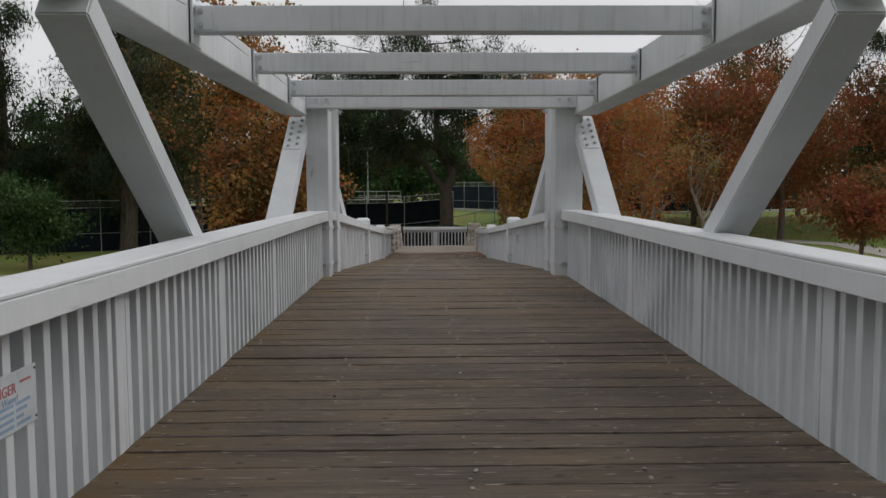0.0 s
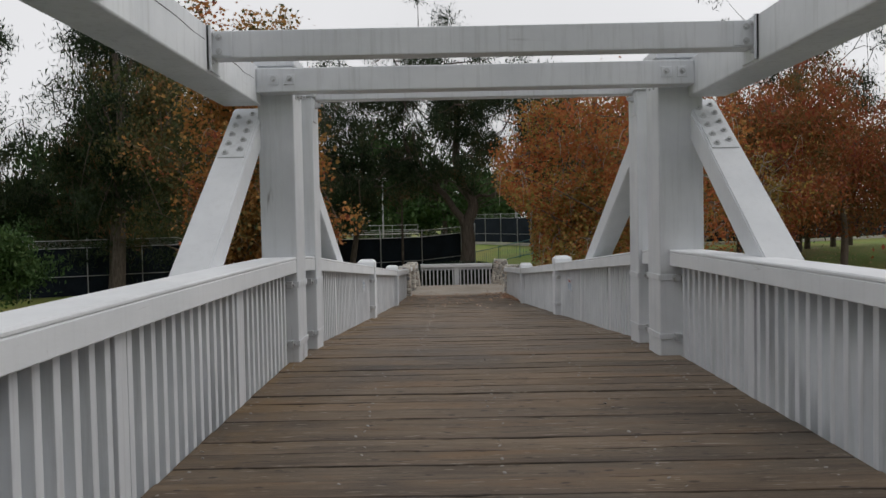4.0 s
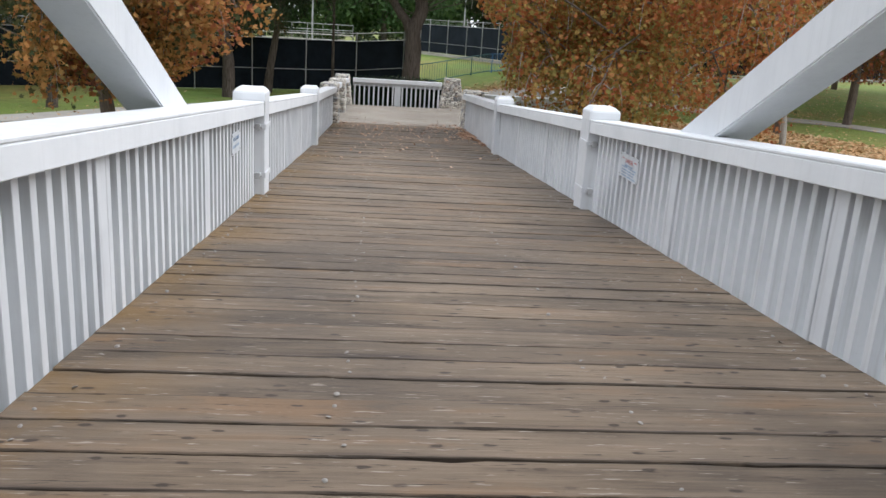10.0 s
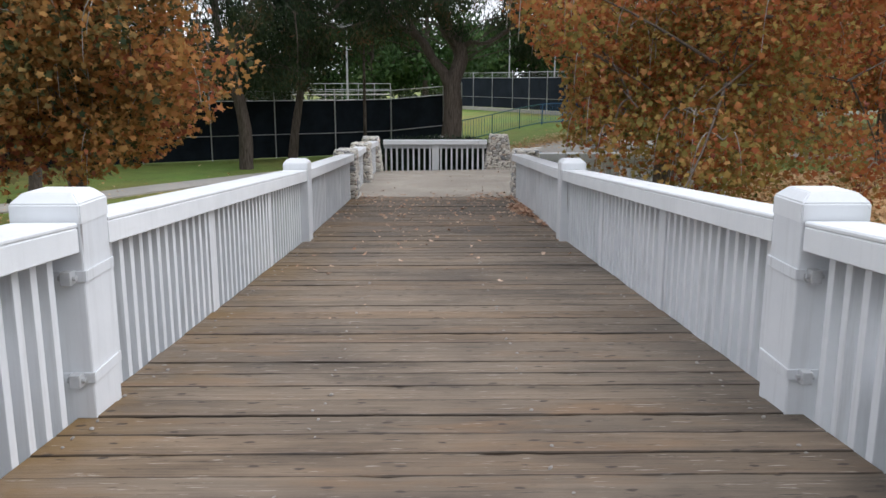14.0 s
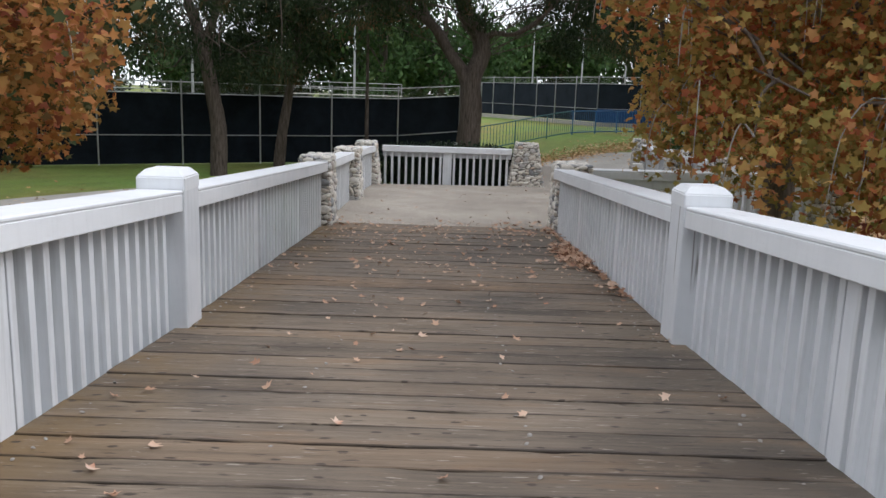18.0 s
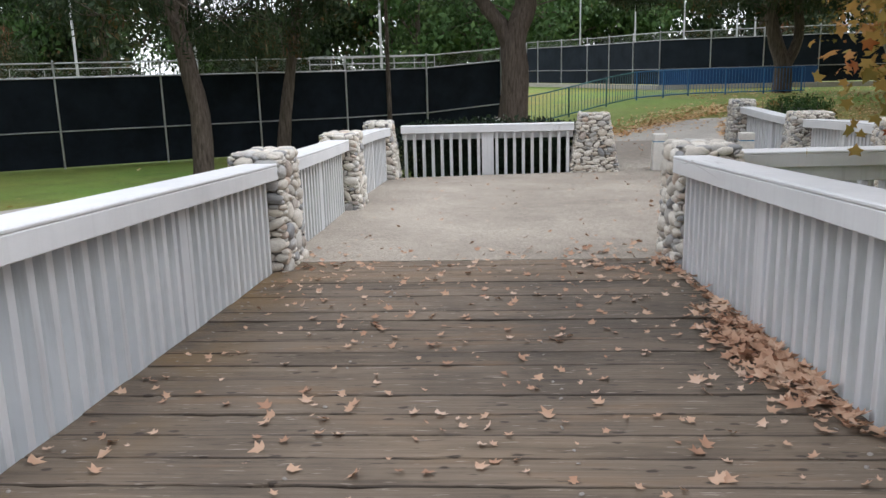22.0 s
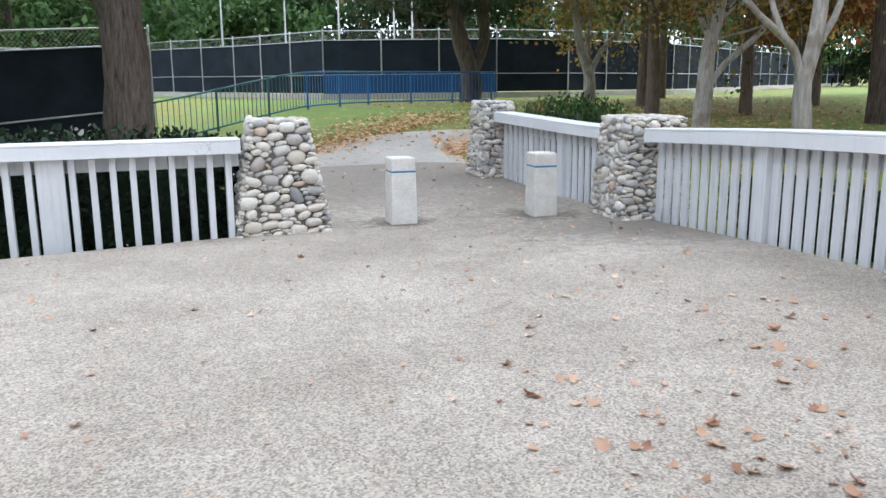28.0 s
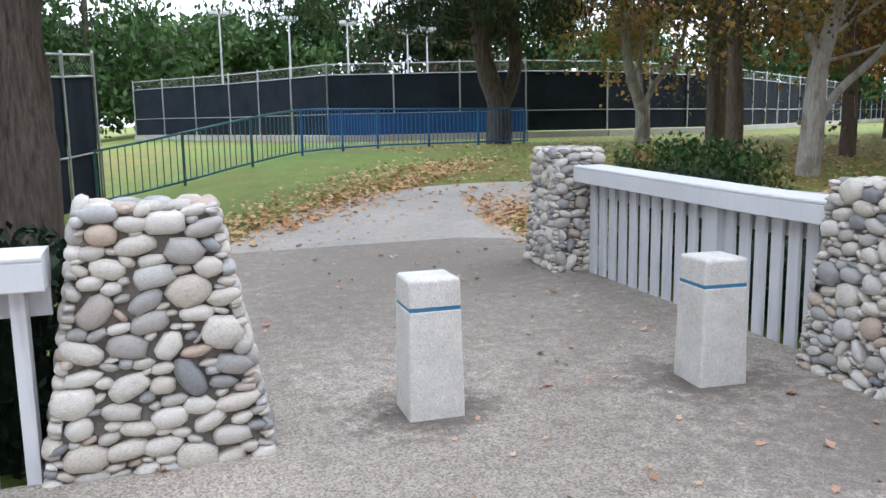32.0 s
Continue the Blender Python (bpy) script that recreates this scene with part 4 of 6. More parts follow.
for sx in (-1, 1):
    brace(sx, (9.23, -0.1), (5.45, 2.60), 0.19, "white timber diagonal brace rising from the railing")
    brace(sx, (10.33, -0.1), (13.98, 2.60), 0.24, "white timber diagonal brace with bolted steel plate", True)
    brace(sx, (22.0, -0.20), (15.42, 2.96), 0.30, "white timber diagonal brace leaning down from the portal")


# ---- stone pillars ----
def cobble(seed):
    """A water-worn stone, its outer half domed; about 60 triangles."""
    rng = random.Random(seed)
    bm = bmesh.new()
    seg = 11
    wob = [rng.uniform(0.88, 1.08) for _ in range(seg)]
    pw = rng.uniform(2.0, 3.0)
    rings = []
    for h, s in ((-0.25, 0.90), (0.32, 1.0), (0.70, 0.86), (0.92, 0.54)):
        ring = []
        for i in range(seg):
            a = 2 * math.pi * i / seg
            c, si = math.cos(a), math.sin(a)
            k = wob[i] * (abs(c) ** pw + abs(si) ** pw) ** (-1 / pw) * s * rng.uniform(0.97, 1.03)
            ring.append(bm.verts.new((c * k, -h * rng.uniform(0.96, 1.03), si * k)))
        rings.append(ring)
    top = bm.verts.new((rng.uniform(-0.12, 0.12), -1.0, rng.uniform(-0.12, 0.12)))
    for r0, r1 in zip(rings, rings[1:]):
        for i in range(seg):
            bm.faces.new((r0[i], r1[i], r1[(i + 1) % seg], r0[(i + 1) % seg]))
    for i in range(seg):
        bm.faces.new((rings[-1][i], top, rings[-1][(i + 1) % seg]))
    bmesh.ops.recalc_face_normals(bm, faces=bm.faces)
    return mesh_of("stone", bm, STONE, True)


COBBLES = [cobble(s) for s in range(16)]


def pillar(x, y, yaw, wx, wy, h, tops, size=0.075, label="tapered pillar of mortared grey and cream river cobbles", skip=(), seed=1, z=None):
    """wx, wy: half sizes at the base; tops: how far each side (-x, +x, -y, +y) draws in at the top."""
    rng = random.Random(seed)
    z0 = deck_z(y) if z is None else z
    th = thing("stone_pillar", label, "pillar", (x, y, z0 - 0.04), "river-stone pillars")
    th.rotation_euler = (0, 0, radians(yaw))
    d = 0.058
    lo = [(-wx + d, -wy + d), (wx - d, -wy + d), (wx - d, wy - d), (-wx + d, wy - d)]
    hi = [(-wx + d + tops[0], -wy + d + tops[2]), (wx - d - tops[1], -wy + d + tops[2]), (wx - d - tops[1], wy - d - tops[3]), (-wx + d + tops[0], wy - d - tops[3])]
    bm = bmesh.new()
    a = [bm.verts.new((*p, -0.12)) for p in lo]
    b = [bm.verts.new((*p, h - 0.03)) for p in hi]
    for i in range(4):
        bm.faces.new((a[i], a[(i + 1) % 4], b[(i + 1) % 4], b[i]))
    bm.faces.new(b)
    bmesh.ops.recalc_face_normals(bm, faces=bm.faces)
    part("mortar_core", bm, MORTAR, th)
    for f in range(4):
        if f in skip:
            continue
        p0, p1, q0, q1 = Vector((*lo[f], 0)), Vector((*lo[(f + 1) % 4], 0)), Vector((*hi[f], h)), Vector((*hi[(f + 1) % 4], h))
        out = (p1 - p0).cross(q0 - p0).normalized()
        xa = (p1 - p0).normalized()
        za = (q0 + q1 - p0 - p1).normalized()
        w0, w1 = (p1 - p0).length, (q1 - q0).length
        laid = []
        for scale, tries in ((1.0, 140), (0.82, 260), (0.66, 500), (0.5, 900), (0.36, 1200)):
            for _ in range(tries):
                a = size * 0.84 * scale * rng.uniform(0.86, 1.2)
                b = a * rng.choice((0.42, 0.48, 0.54, 0.60, 0.68, 0.80))
                cv = rng.uniform(b * 0.75, h - b * 0.8)
                w = w0 + (w1 - w0) * cv / h
                cu = rng.uniform(a - 0.05, w - a + 0.05)
                tip = rng.gauss(0, 0.22) if rng.random() < 0.86 else rng.uniform(-1.4, 1.4)
                # ends of the long axis and the middle, as three discs
                k = a - b
                discs = [(cu - w / 2 + d * k * math.cos(tip), cv - d * k * math.sin(tip)) for d in (-0.8, 0.0, 0.8)]
                if all(math.hypot(x0 - x1, y0 - y1) > b + r1 - 0.010 for x0, y0 in discs for other, r1 in laid for x1, y1 in other):
                    laid.append((discs, b))
                    e0, e1 = p0.lerp(q0, cv / h), p1.lerp(q1, cv / h)
                    c = e0.lerp(e1, cu / w)
                    m = Matrix(((xa.x, -out.x, za.x, c.x), (xa.y, -out.y, za.y, c.y), (xa.z, -out.z, za.z, c.z), (0, 0, 0, 1)))
                    m = m @ Matrix.Rotation(tip, 4, "Y") @ Matrix.Diagonal((a * 1.05, min(rng.uniform(0.058, 0.084), 0.70 * b + 0.032), b * 1.08, 1))
                    use("stone", COBBLES[rng.randrange(16)], th, m)
    tx0, tx1, ty0, ty1 = hi[0][0], hi[1][0], hi[0][1], hi[2][1]
    yy = ty0
    while yy < ty1:
        xx = tx0
        while xx < tx1:
            r = rng.uniform(0.9, 1.6) * size
            m = Matrix.Translation((min(xx + r / 2, tx1 - 0.02), yy + size * 0.6, h - 0.03)) @ Matrix.Rotation(-math.pi / 2, 4, "X") @ Matrix.Rotation(rng.uniform(0, 6), 4, "Y") @ Matrix.Diagonal((r * 0.52, 0.045, size * 0.62, 1))
            use("stone", COBBLES[rng.randrange(16)], th, m)
            xx += r
        yy += size * 1.15
    return th


pillar(2.43, 48.22, 0, 0.56, 0.30, 1.30, (0.22, 0.23, 0.08, 0.08), 0.108, "tapered pillar of mortared cream and grey river cobbles beside the path", seed=11)
pillar(-2.12, 38.33, 0, 0.30, 0.44, 1.22, (0.02, 0.03, 0.03, 0.03), 0.128, seed=12)
pillar(2.27, 38.42, 0, 0.34, 0.46, 1.20, (0.03, 0.03, 0.03, 0.03), 0.128, "square pillar of rounded river cobbles at the deck's end", seed=13)
pillar(-2.12, 42.76, 0, 0.32, 0.43, 1.20, (0.02, 0.05, 0.05, 0.05), 0.128, seed=14)
pillar(-2.13, 47.55, 0, 0.37, 0.50, 1.24, (0.02, 0.14, 0.06, 0.04), 0.128, seed=15)
pillar(6.74, 47.55, -8, 0.47, 0.52, 1.25, (0.09, 0.04, 0.12, 0.12), 0.092, seed=16)
pillar(6.58, 51.6, -4, 0.34, 0.42, 1.26, (0.07, 0.04, 0.09, 0.07), 0.092, seed=17)
pillar(6.42, 42.95, -8, 0.40, 0.46, 1.22, (0.06, 0.04, 0.08, 0.08), 0.10, seed=18)
pillar(7.0, 38.9, 0, 0.40, 0.40, 1.22, (0.05, 0.05, 0.05, 0.05), 0.11, seed=19, z=-1.66)

# plaza fences
railing("railing", (-2.10, 38.80), (-2.10, 42.30), on_deck, [1.75], "white painted timber railing beside the plaza", inner=1)
railing("railing", (-2.08, 43.22), (-2.04, 47.02), on_deck, [1.9], "white painted timber railing beside the plaza", inner=1)
railing("railing", (-1.76, 48.06), (1.98, 48.06), on_deck, [1.88], "white timber fence with open balusters before a dark hedge", 0.2, inner=1, broad=1.85)
railing("railing", (6.46, 43.38), (6.62, 47.06), on_deck, [1.78], "white timber fence on the plaza edge", 0.163, inner=-1, slats=True)
railing("railing", (6.66, 48.04), (6.60, 51.2), on_deck, [1.2], "white timber fence beside a planted bush", 0.168, inner=-1, slats=True)
railing("railing", (2.50, 38.52), (6.62, 38.85), on_deck, [2.0], "white timber fence seen from behind", 0.175, inner=-1)
railing("railing", (6.95, 39.3), (6.55, 42.5), on_deck, [1.6], "white timber fence on the plaza edge", 0.163, inner=-1, slats=True)


# ---- bollards ----
def bollard(x, y, yaw):
    th = thing("bollard", "square tapered concrete bollard with a blue painted groove", "bollard", (x, y, deck_z(y)), "concrete bollards")
    th.rotation_euler = (0, 0, radians(yaw))

    def frustum(z0, z1, a, b, bevel):
        bm = bmesh.new()
        lo = [bm.verts.new((sx * a, sy * a, z0)) for sx, sy in ((-1, -1), (1, -1), (1, 1), (-1, 1))]
        hi = [bm.verts.new((sx * b, sy * b, z1)) for sx, sy in ((-1, -1), (1, -1), (1, 1), (-1, 1))]
        for i in range(4):
            bm.faces.new((lo[i], lo[(i + 1) % 4], hi[(i + 1) % 4], hi[i]))
        bm.faces.new(lo[::-1])
        bm.faces.new(hi)
        bmesh.ops.bevel(bm, geom=[e for e in bm.edges if max(v.co.z for v in e.verts) > z0 + 0.01], offset=bevel, segments=5, affect="EDGES", profile=0.5)
        return bm

    part("shaft", frustum(-0.05, 0.608, 0.160, 0.148, 0.012), BOLLARD, th)
    part("stripe", frustum(0.590, 0.650, 0.1425, 0.1425, 0.002), BLUE, th, "blue painted groove")
    part("head", frustum(0.630, 0.782, 0.149, 0.146, 0.020), BOLLARD, th)
    return th


bollard(3.86, 48.22, -3)
bollard(5.66, 48.07, -6)


# ---- trees ----
def tree(label, base, trunk, crown, radii, clumps, per, leaf, leaf_size, leaf_mat, bark, r=0.25, seed=1, name="tree", stems=None, limbs=14, spread=0.75, droop=0.0, group="park trees", hollow=0.35, cut=None, second=None, arm=1.0, twigs=0):
    """trunk: points above the base; crown: its middle above the base; radii: its half sizes."""
    rng = np.random.default_rng(seed)
    x, y = base
    z = ground_z(x, y)
    th = thing(name, label, "tree", (x, y, z), group)
    bm = bmesh.new()
    allp = [(0, 0, -0.3), *trunk]
    limb(bm, allp, r * 1.15, r * 0.45, 10)
    for s in stems or ():
        limb(bm, s[0], s[1], s[1] * 0.45, 8)
    part("trunk", bm, bark, th, smooth=True)
    c, rad = np.array(crown, float), np.array(radii, float)
    tr = [np.array(t, float) for t in trunk]
    bm = bmesh.new()
    centres, widths = [], []
    arms = []
    while len(arms) < limbs:
        v = rng.normal(0, 1, 3)
        v /= np.linalg.norm(v)
        tip = c + v * rad * rng.uniform(0.62, 1.18)
        if tip[2] > 1.2 and (cut is None or cut(tip)):
            arms.append(tip)
    for p in arms:
        hi = min(0.95, max(0.42, (p[2] - 0.25 * np.hypot(p[0], p[1])) / tr[-1][2]))
        u = rng.uniform(0.36, hi) if hi > 0.36 else hi
        s = np.array([np.interp(u * tr[-1][2], [t[2] for t in tr], [t[k] for t in tr]) for k in range(3)])
        mid = s * 0.45 + p * 0.55 + rng.normal(0, 0.10, 3) * rad + np.array([0, 0, 0.1 * rad[2]])
        if cut is not None and not cut(mid):
            mid = s * 0.5 + p * 0.5
        limb(bm, [s, mid, p], r * arm * (0.26 - 0.15 * u), 0.010, 5)
        for _ in range(3):
            u = rng.uniform(0.35, 0.9)
            o = (mid * (1 - u) + p * u) if u > 0.5 else mid
            q = o + rng.normal(0, 1, 3) * rad * 0.24
            if cut is None or cut(q):
                limb(bm, [o, (o + q) / 2 + rng.normal(0, 0.08, 3), q], r * 0.11 + 0.006, 0.006, 4)
                if q[2] > 0.5:
                    centres.append(q)
        for _ in range(max(1, round(clumps / limbs) - 2)):
            u = rng.random() ** 0.75
            o = (mid * (1 - u) + p * u) + rng.normal(0, 1, 3) * rad * 0.11
            if o[2] > 0.5 and (cut is None or cut(o)):
                centres.append(o)
    part("branchwork", bm, bark, th, smooth=True)
    centres = np.array(centres)
    if twigs:
        bm = bmesh.new()
        for o in centres[rng.integers(0, len(centres), twigs)]:
            a = rng.uniform(0, 2 * np.pi)
            out = np.array([math.cos(a), math.sin(a), 0.0]) * rng.uniform(0.25, 0.7)
            limb(bm, [o, o + out * 0.6 + np.array([0, 0, 0.12]), o + out + np.array([0, 0, -0.25]), o + out * 1.1 + np.array([0, 0, -rng.uniform(0.5, 1.1)])], 0.013, 0.005, 4)
        tagged(part("twig_spray", bm, BARK_PALE, th, smooth=True), "thin pale drooping twigs", kind="stuff")
    wide = rng.uniform(0.55, 1.35, len(centres))
    k = rng.choice(len(centres), clumps * per, p=wide / wide.sum())
    off = rng.normal(0, 1, (len(k), 3)) * spread * wide[k][:, None]
    off[:, 2] = off[:, 2] * 0.7 - droop * rng.random(len(k)) ** 2
    pts = centres[k] + off
    pts = pts[pts[:, 2] > 0.25]
    if cut is not None:
        pts = pts[np.array([cut(q) for q in pts])]
    if second is not None:
        pick = np.array([second[1](q, rng.random()) for q in pts])
        scatter_mesh("crown", pts[pick], leaf_size, *leaf, second[0], th, False, rng, (0.6, 1.35))
        pts = pts[~pick]
    scatter_mesh("crown", pts, leaf_size, *leaf, leaf_mat, th, False, rng, (0.6, 1.35))
    return th


# autumn sycamores close to the bridge
tree("sycamore with orange and gold autumn leaves beside the sidewalk", (-8.69, 38.6), [(-0.2, 0, 1.4), (-0.45, 0, 2.4), (-0.77, 0, 3.5), (-1.08, 0, 4.6), (-1.2, 0.1, 5.4), (-1.4, 0.3, 8.0)], (1.3, -1.7, 5.7), (4.4, 4.4, 5.2), 190, 225, LEAF_STAR, 0.145, LEAF_ORANGE, BARK_MID, 0.20, 21, twigs=110, second=(LEAF_BROWN, lambda p, u: u < 0.16 + 0.66 * sm(0.2, -1.6, p[0])), spread=0.44, droop=0.8, limbs=36,
     cut=lambda p: p[2] > 1.1 + 0.45 * max(0.0, p[0] - 0.6) + min(2.0, 1.7 * max(0.0, -p[0])) and p[0] < min(1.6 + 0.45 * p[2], 2.8) - 0.53 * p[1] and (p[0] * 37.1 + p[1] * 51.7 + p[2] * 43.3) % 1.0 > 0.55 * sm(-0.3, -1.2, p[0]) and math.sin(2.1 * p[0] + 0.3) * math.sin(1.7 * p[1]) * math.sin(2.3 * p[2]) < 0.4,
     stems=[([(-0.05, 0, 0.8), (-0.03, 0, 1.4), (0.0, 0, 2.1), (0.5, 0, 3.4)], 0.085), ([(-0.45, 0, 2.3), (-1.65, -0.1, 2.5), (-2.5, -0.2, 2.75), (-3.1, -0.2, 3.0)], 0.05), ([(-0.3, 0, 2.0), (0.6, -0.1, 3.0), (1.4, -0.2, 3.5), (2.2, -0.2, 4.6)], 0.07)])
tree("broad sycamore in gold and rust autumn leaf overhanging the railing", (5.4, 37.2), [(0.0, 0.1, 2.0), (0.1, 0.0, 4.0), (0.0, 0.2, 6.2), (0.1, 0.3, 8.0)], (0.0, -0.2, 5.2), (4.7, 6.0, 4.3), 250, 290, LEAF_STAR, 0.108, LEAF_GOLD, BARK_MID, 0.24, 22, twigs=340, second=(LEAF_OLIVE, lambda p, u: u < 0.10 + 0.55 * sm(5.6, 3.0, p[2]) * sm(2.6, 0.0, p[0]) + 0.45 * sm(-2.4, 0.6, p[1])), spread=0.46, droop=0.7, limbs=58,
     cut=lambda p: p[0] > -2.6 - 1.5 * sm(2.9, 4.6, p[2]) - 0.3 * max(0.0, p[2] - 5.5) and p[0] > -2.8 + 0.56 * p[1] - 0.9 * sm(3.6, 5.2, p[2]) and (p[0] * 37.1 + p[1] * 51.7 + p[2] * 43.3) % 1.0 > 0.10 * sm(4.8, 3.4, p[2]) + 0.15 * sm(0.4, 1.6, p[1]) and p[2] > 2.1 * sm(0.2, 1.6, p[1]) and p[2] < 9.2 - 0.1 * (p[0] - 0.5) ** 2 + 0.25 * min(p[1], 0.0) + 0.55 * math.sin(2.3 * p[0] + 0.6) + 0.3 * math.sin(5.1 * p[0] + p[1]) and math.sin(1.9 * p[0] + 1.0) * math.sin(1.6 * p[1] + 0.4) * math.sin(2.1 * p[2] + 0.5) < 0.42 + 0.5 * sm(4.4, 3.4, p[2]))
tree("small eucalyptus with a leaning dark trunk beside the fence", (-7.6, 51.8), [(0.0, 0.1, 1.6), (-0.3, 0.2, 3.3), (-0.7, 0.3, 4.9), (-1.0, 0.3, 6.0), (-1.1, 0.4, 9.4)], (-0.2, 0.6, 7.4), (3.9, 4.2, 4.7), 74, 270, LEAF_LONG, 0.17, LEAF_EUC, BARK, 0.27, 31, arm=0.5, spread=0.33, droop=0.7, limbs=28, cut=lambda p: p[2] > 2.9 + 0.25 * max(0.0, -p[0] - 1.5), stems=[([(-0.45, 0.2, 4.4), (0.2, 0.3, 5.9), (0.8, 0.5, 7.5)], 0.14)])
tree("small eucalyptus with a slim dark trunk beside the fence", (-6.3, 55.4), [(0.1, 0, 0.9), (0.29, 0.1, 2.2), (0.54, 0.1, 3.6), (0.8, 0.1, 5.2), (0.9, 0.1, 9.5)], (0.6, 0.6, 7.4), (4.2, 4.0, 4.8), 78, 270, LEAF_LONG, 0.17, LEAF_EUC, BARK, 0.21, 32, arm=0.6, spread=0.33, droop=0.7, limbs=26, cut=lambda p: p[2] > 3.1)
tree("large forked eucalyptus with thick grey-brown trunk and drooping leaves", (0.88, 55.9), [(0.08, 0, 1.4), (0.06, 0, 2.4), (0.10, 0, 3.3), (0.40, 0.1, 4.2), (0.33, 0.1, 4.9), (-0.25, 0.2, 5.6), (-0.55, 0.3, 7.3), (-0.4, 0.4, 10.8)], (0.7, 0.5, 8.9), (7.6, 6.2, 5.2), 220, 400, LEAF_LONG, 0.17, LEAF_EUC, BARK, 0.44, 33, arm=0.28, spread=0.36, droop=0.9, limbs=44, cut=lambda p: p[2] > 5.0 - 0.22 * abs(p[0] - 0.4) + 1.3 * sm(1.2, 0.2, abs(p[0] + 1.1)),
     stems=[([(0.05, 0, 2.7), (-0.30, 0, 3.6), (-0.75, 0, 4.15), (-1.2, 0.1, 4.9), (-1.7, 0.1, 5.4), (-2.65, 0.2, 5.95), (-3.3, 0.3, 7.1), (-3.8, 0.3, 8.8)], 0.27),
            ([(-1.6, 0.1, 5.3), (-2.0, 0.2, 6.1), (-2.9, 0.3, 7.2), (-3.2, 0.4, 9.0)], 0.16), ([(0.38, 0.1, 4.5), (0.8, 0, 5.0), (1.6, -0.2, 4.95), (2.6, -0.3, 5.6), (3.6, -0.2, 6.8)], 0.13)])
tree("slim pale sycamore with crooked bare limbs on the leafy bank", (13.7, 41.0), [(-0.1, 0, 0.8), (-0.3, 0, 1.65), (-0.6, 0, 2.6), (-0.9, 0.1, 3.6), (-0.8, 0.1, 5.2)], (-0.2, 0, 5.0), (1.9, 1.8, 1.6), 30, 60, LEAF_STAR, 0.12, LEAF_OLIVE, BARK_PALE, 0.11, 86, spread=0.4, limbs=16, arm=1.2, twigs=40, cut=lambda p: p[2] > 2.9,
     stems=[([(-0.3, 0, 1.6), (0.0, 0, 2.2), (0.25, 0, 2.95), (0.3, 0.1, 3.9), (0.6, 0.1, 5.0)], 0.065), ([(-0.25, 0, 1.5), (0.35, 0, 1.9), (0.8, 0, 2.15), (1.25, 0, 2.1)], 0.04), ([(-0.6, 0, 2.6), (-0.3, 0.1, 3.2), (-0.45, 0.1, 4.2)], 0.04)])
# tall dark trees over the courts
for k, (x, y, h, w) in enumerate(((-26.0, 50, 16, 2.9), (-18.6, 50, 17, 2.7), (-20.5, 62, 15, 2.6), (-34, 56, 16, 5.0), (21.5, 57.0, 19, 4.6), (34.0, 57.0, 19, 5.0), (-25.0, 58.0, 10, 4.6), (-20.5, 55.0, 9.5, 3.4), (-31.0, 53.0, 10, 4.6), (-17.0, 46.5, 15.5, 3.0))):
    tree("tall dark eucalyptus above the fence", (x, y), [(0.1, 0.2, h * 0.25), (0.4, 0.1, h * 0.5), (0.1, 0.3, h * 0.8)], (0.2, 0, h * 0.58), (w, w, h * 0.46), 80, 230, LEAF_LONG, 0.23, LEAF_EUC, BARK, 0.33, 40 + k, spread=0.50, droop=0.6, limbs=20)
# rust and orange sycamores farther off
FALL = ((-12.6, 44.2, 11.5, 2.8, LEAF_BROWN), (15.2, 44.5, 10.0, 3.2, LEAF_RUST), (17.5, 50.0, 10.0, 3.0, LEAF_GOLD), (21.5, 50.5, 10.5, 3.4, LEAF_RUST),
        (28.0, 55.0, 10.5, 3.8, LEAF_RUST), (33.0, 51.0, 9.5, 4.0, LEAF_RUST), (24.0, 62.0, 12.5, 4.2, LEAF_RUST))
for k, (x, y, h, w, lm) in enumerate(FALL):
    tree("tall sycamore with olive-brown leaves on the lawn" if lm is LEAF_BROWN else "sycamore in rust-orange autumn leaf on the lawn", (x, y), [(0.1, 0.1, h * 0.22), (-0.1, 0.2, h * 0.5), (0.1, 0.1, h * 0.85)], (0, 0, h * 0.56), (w, w, h * 0.44), 66, 260, LEAF_PLAIN, 0.18, lm, BARK if lm is LEAF_BROWN else BARK_MID, 0.2, 60 + k, spread=0.52, droop=0.5, limbs=20, cut=lambda p: p[2] > (3.2 if lm is LEAF_BROWN else 2.0))
tree("small round tree with dark red leaves beside the path", (14.6, 28.2), [(0, 0, 0.8), (0.05, 0.05, 1.5), (0, 0, 2.6)], (0, 0, 2.5), (1.75, 1.75, 1.35), 60, 120, LEAF_PLAIN, 0.15, LEAF_RUST, BARK_MID, 0.09, 75, spread=0.32)
tree("young broad bushy tree with bright green leaves", (-19.0, 39.0), [(0, 0, 0.7), (0.1, 0, 1.4), (0, 0, 2.6)], (0, 0, 2.35), (1.9, 1.9, 1.55), 70, 130, LEAF_PLAIN, 0.18, LEAF_GREEN, BARK_MID, 0.1, 76, spread=0.38)
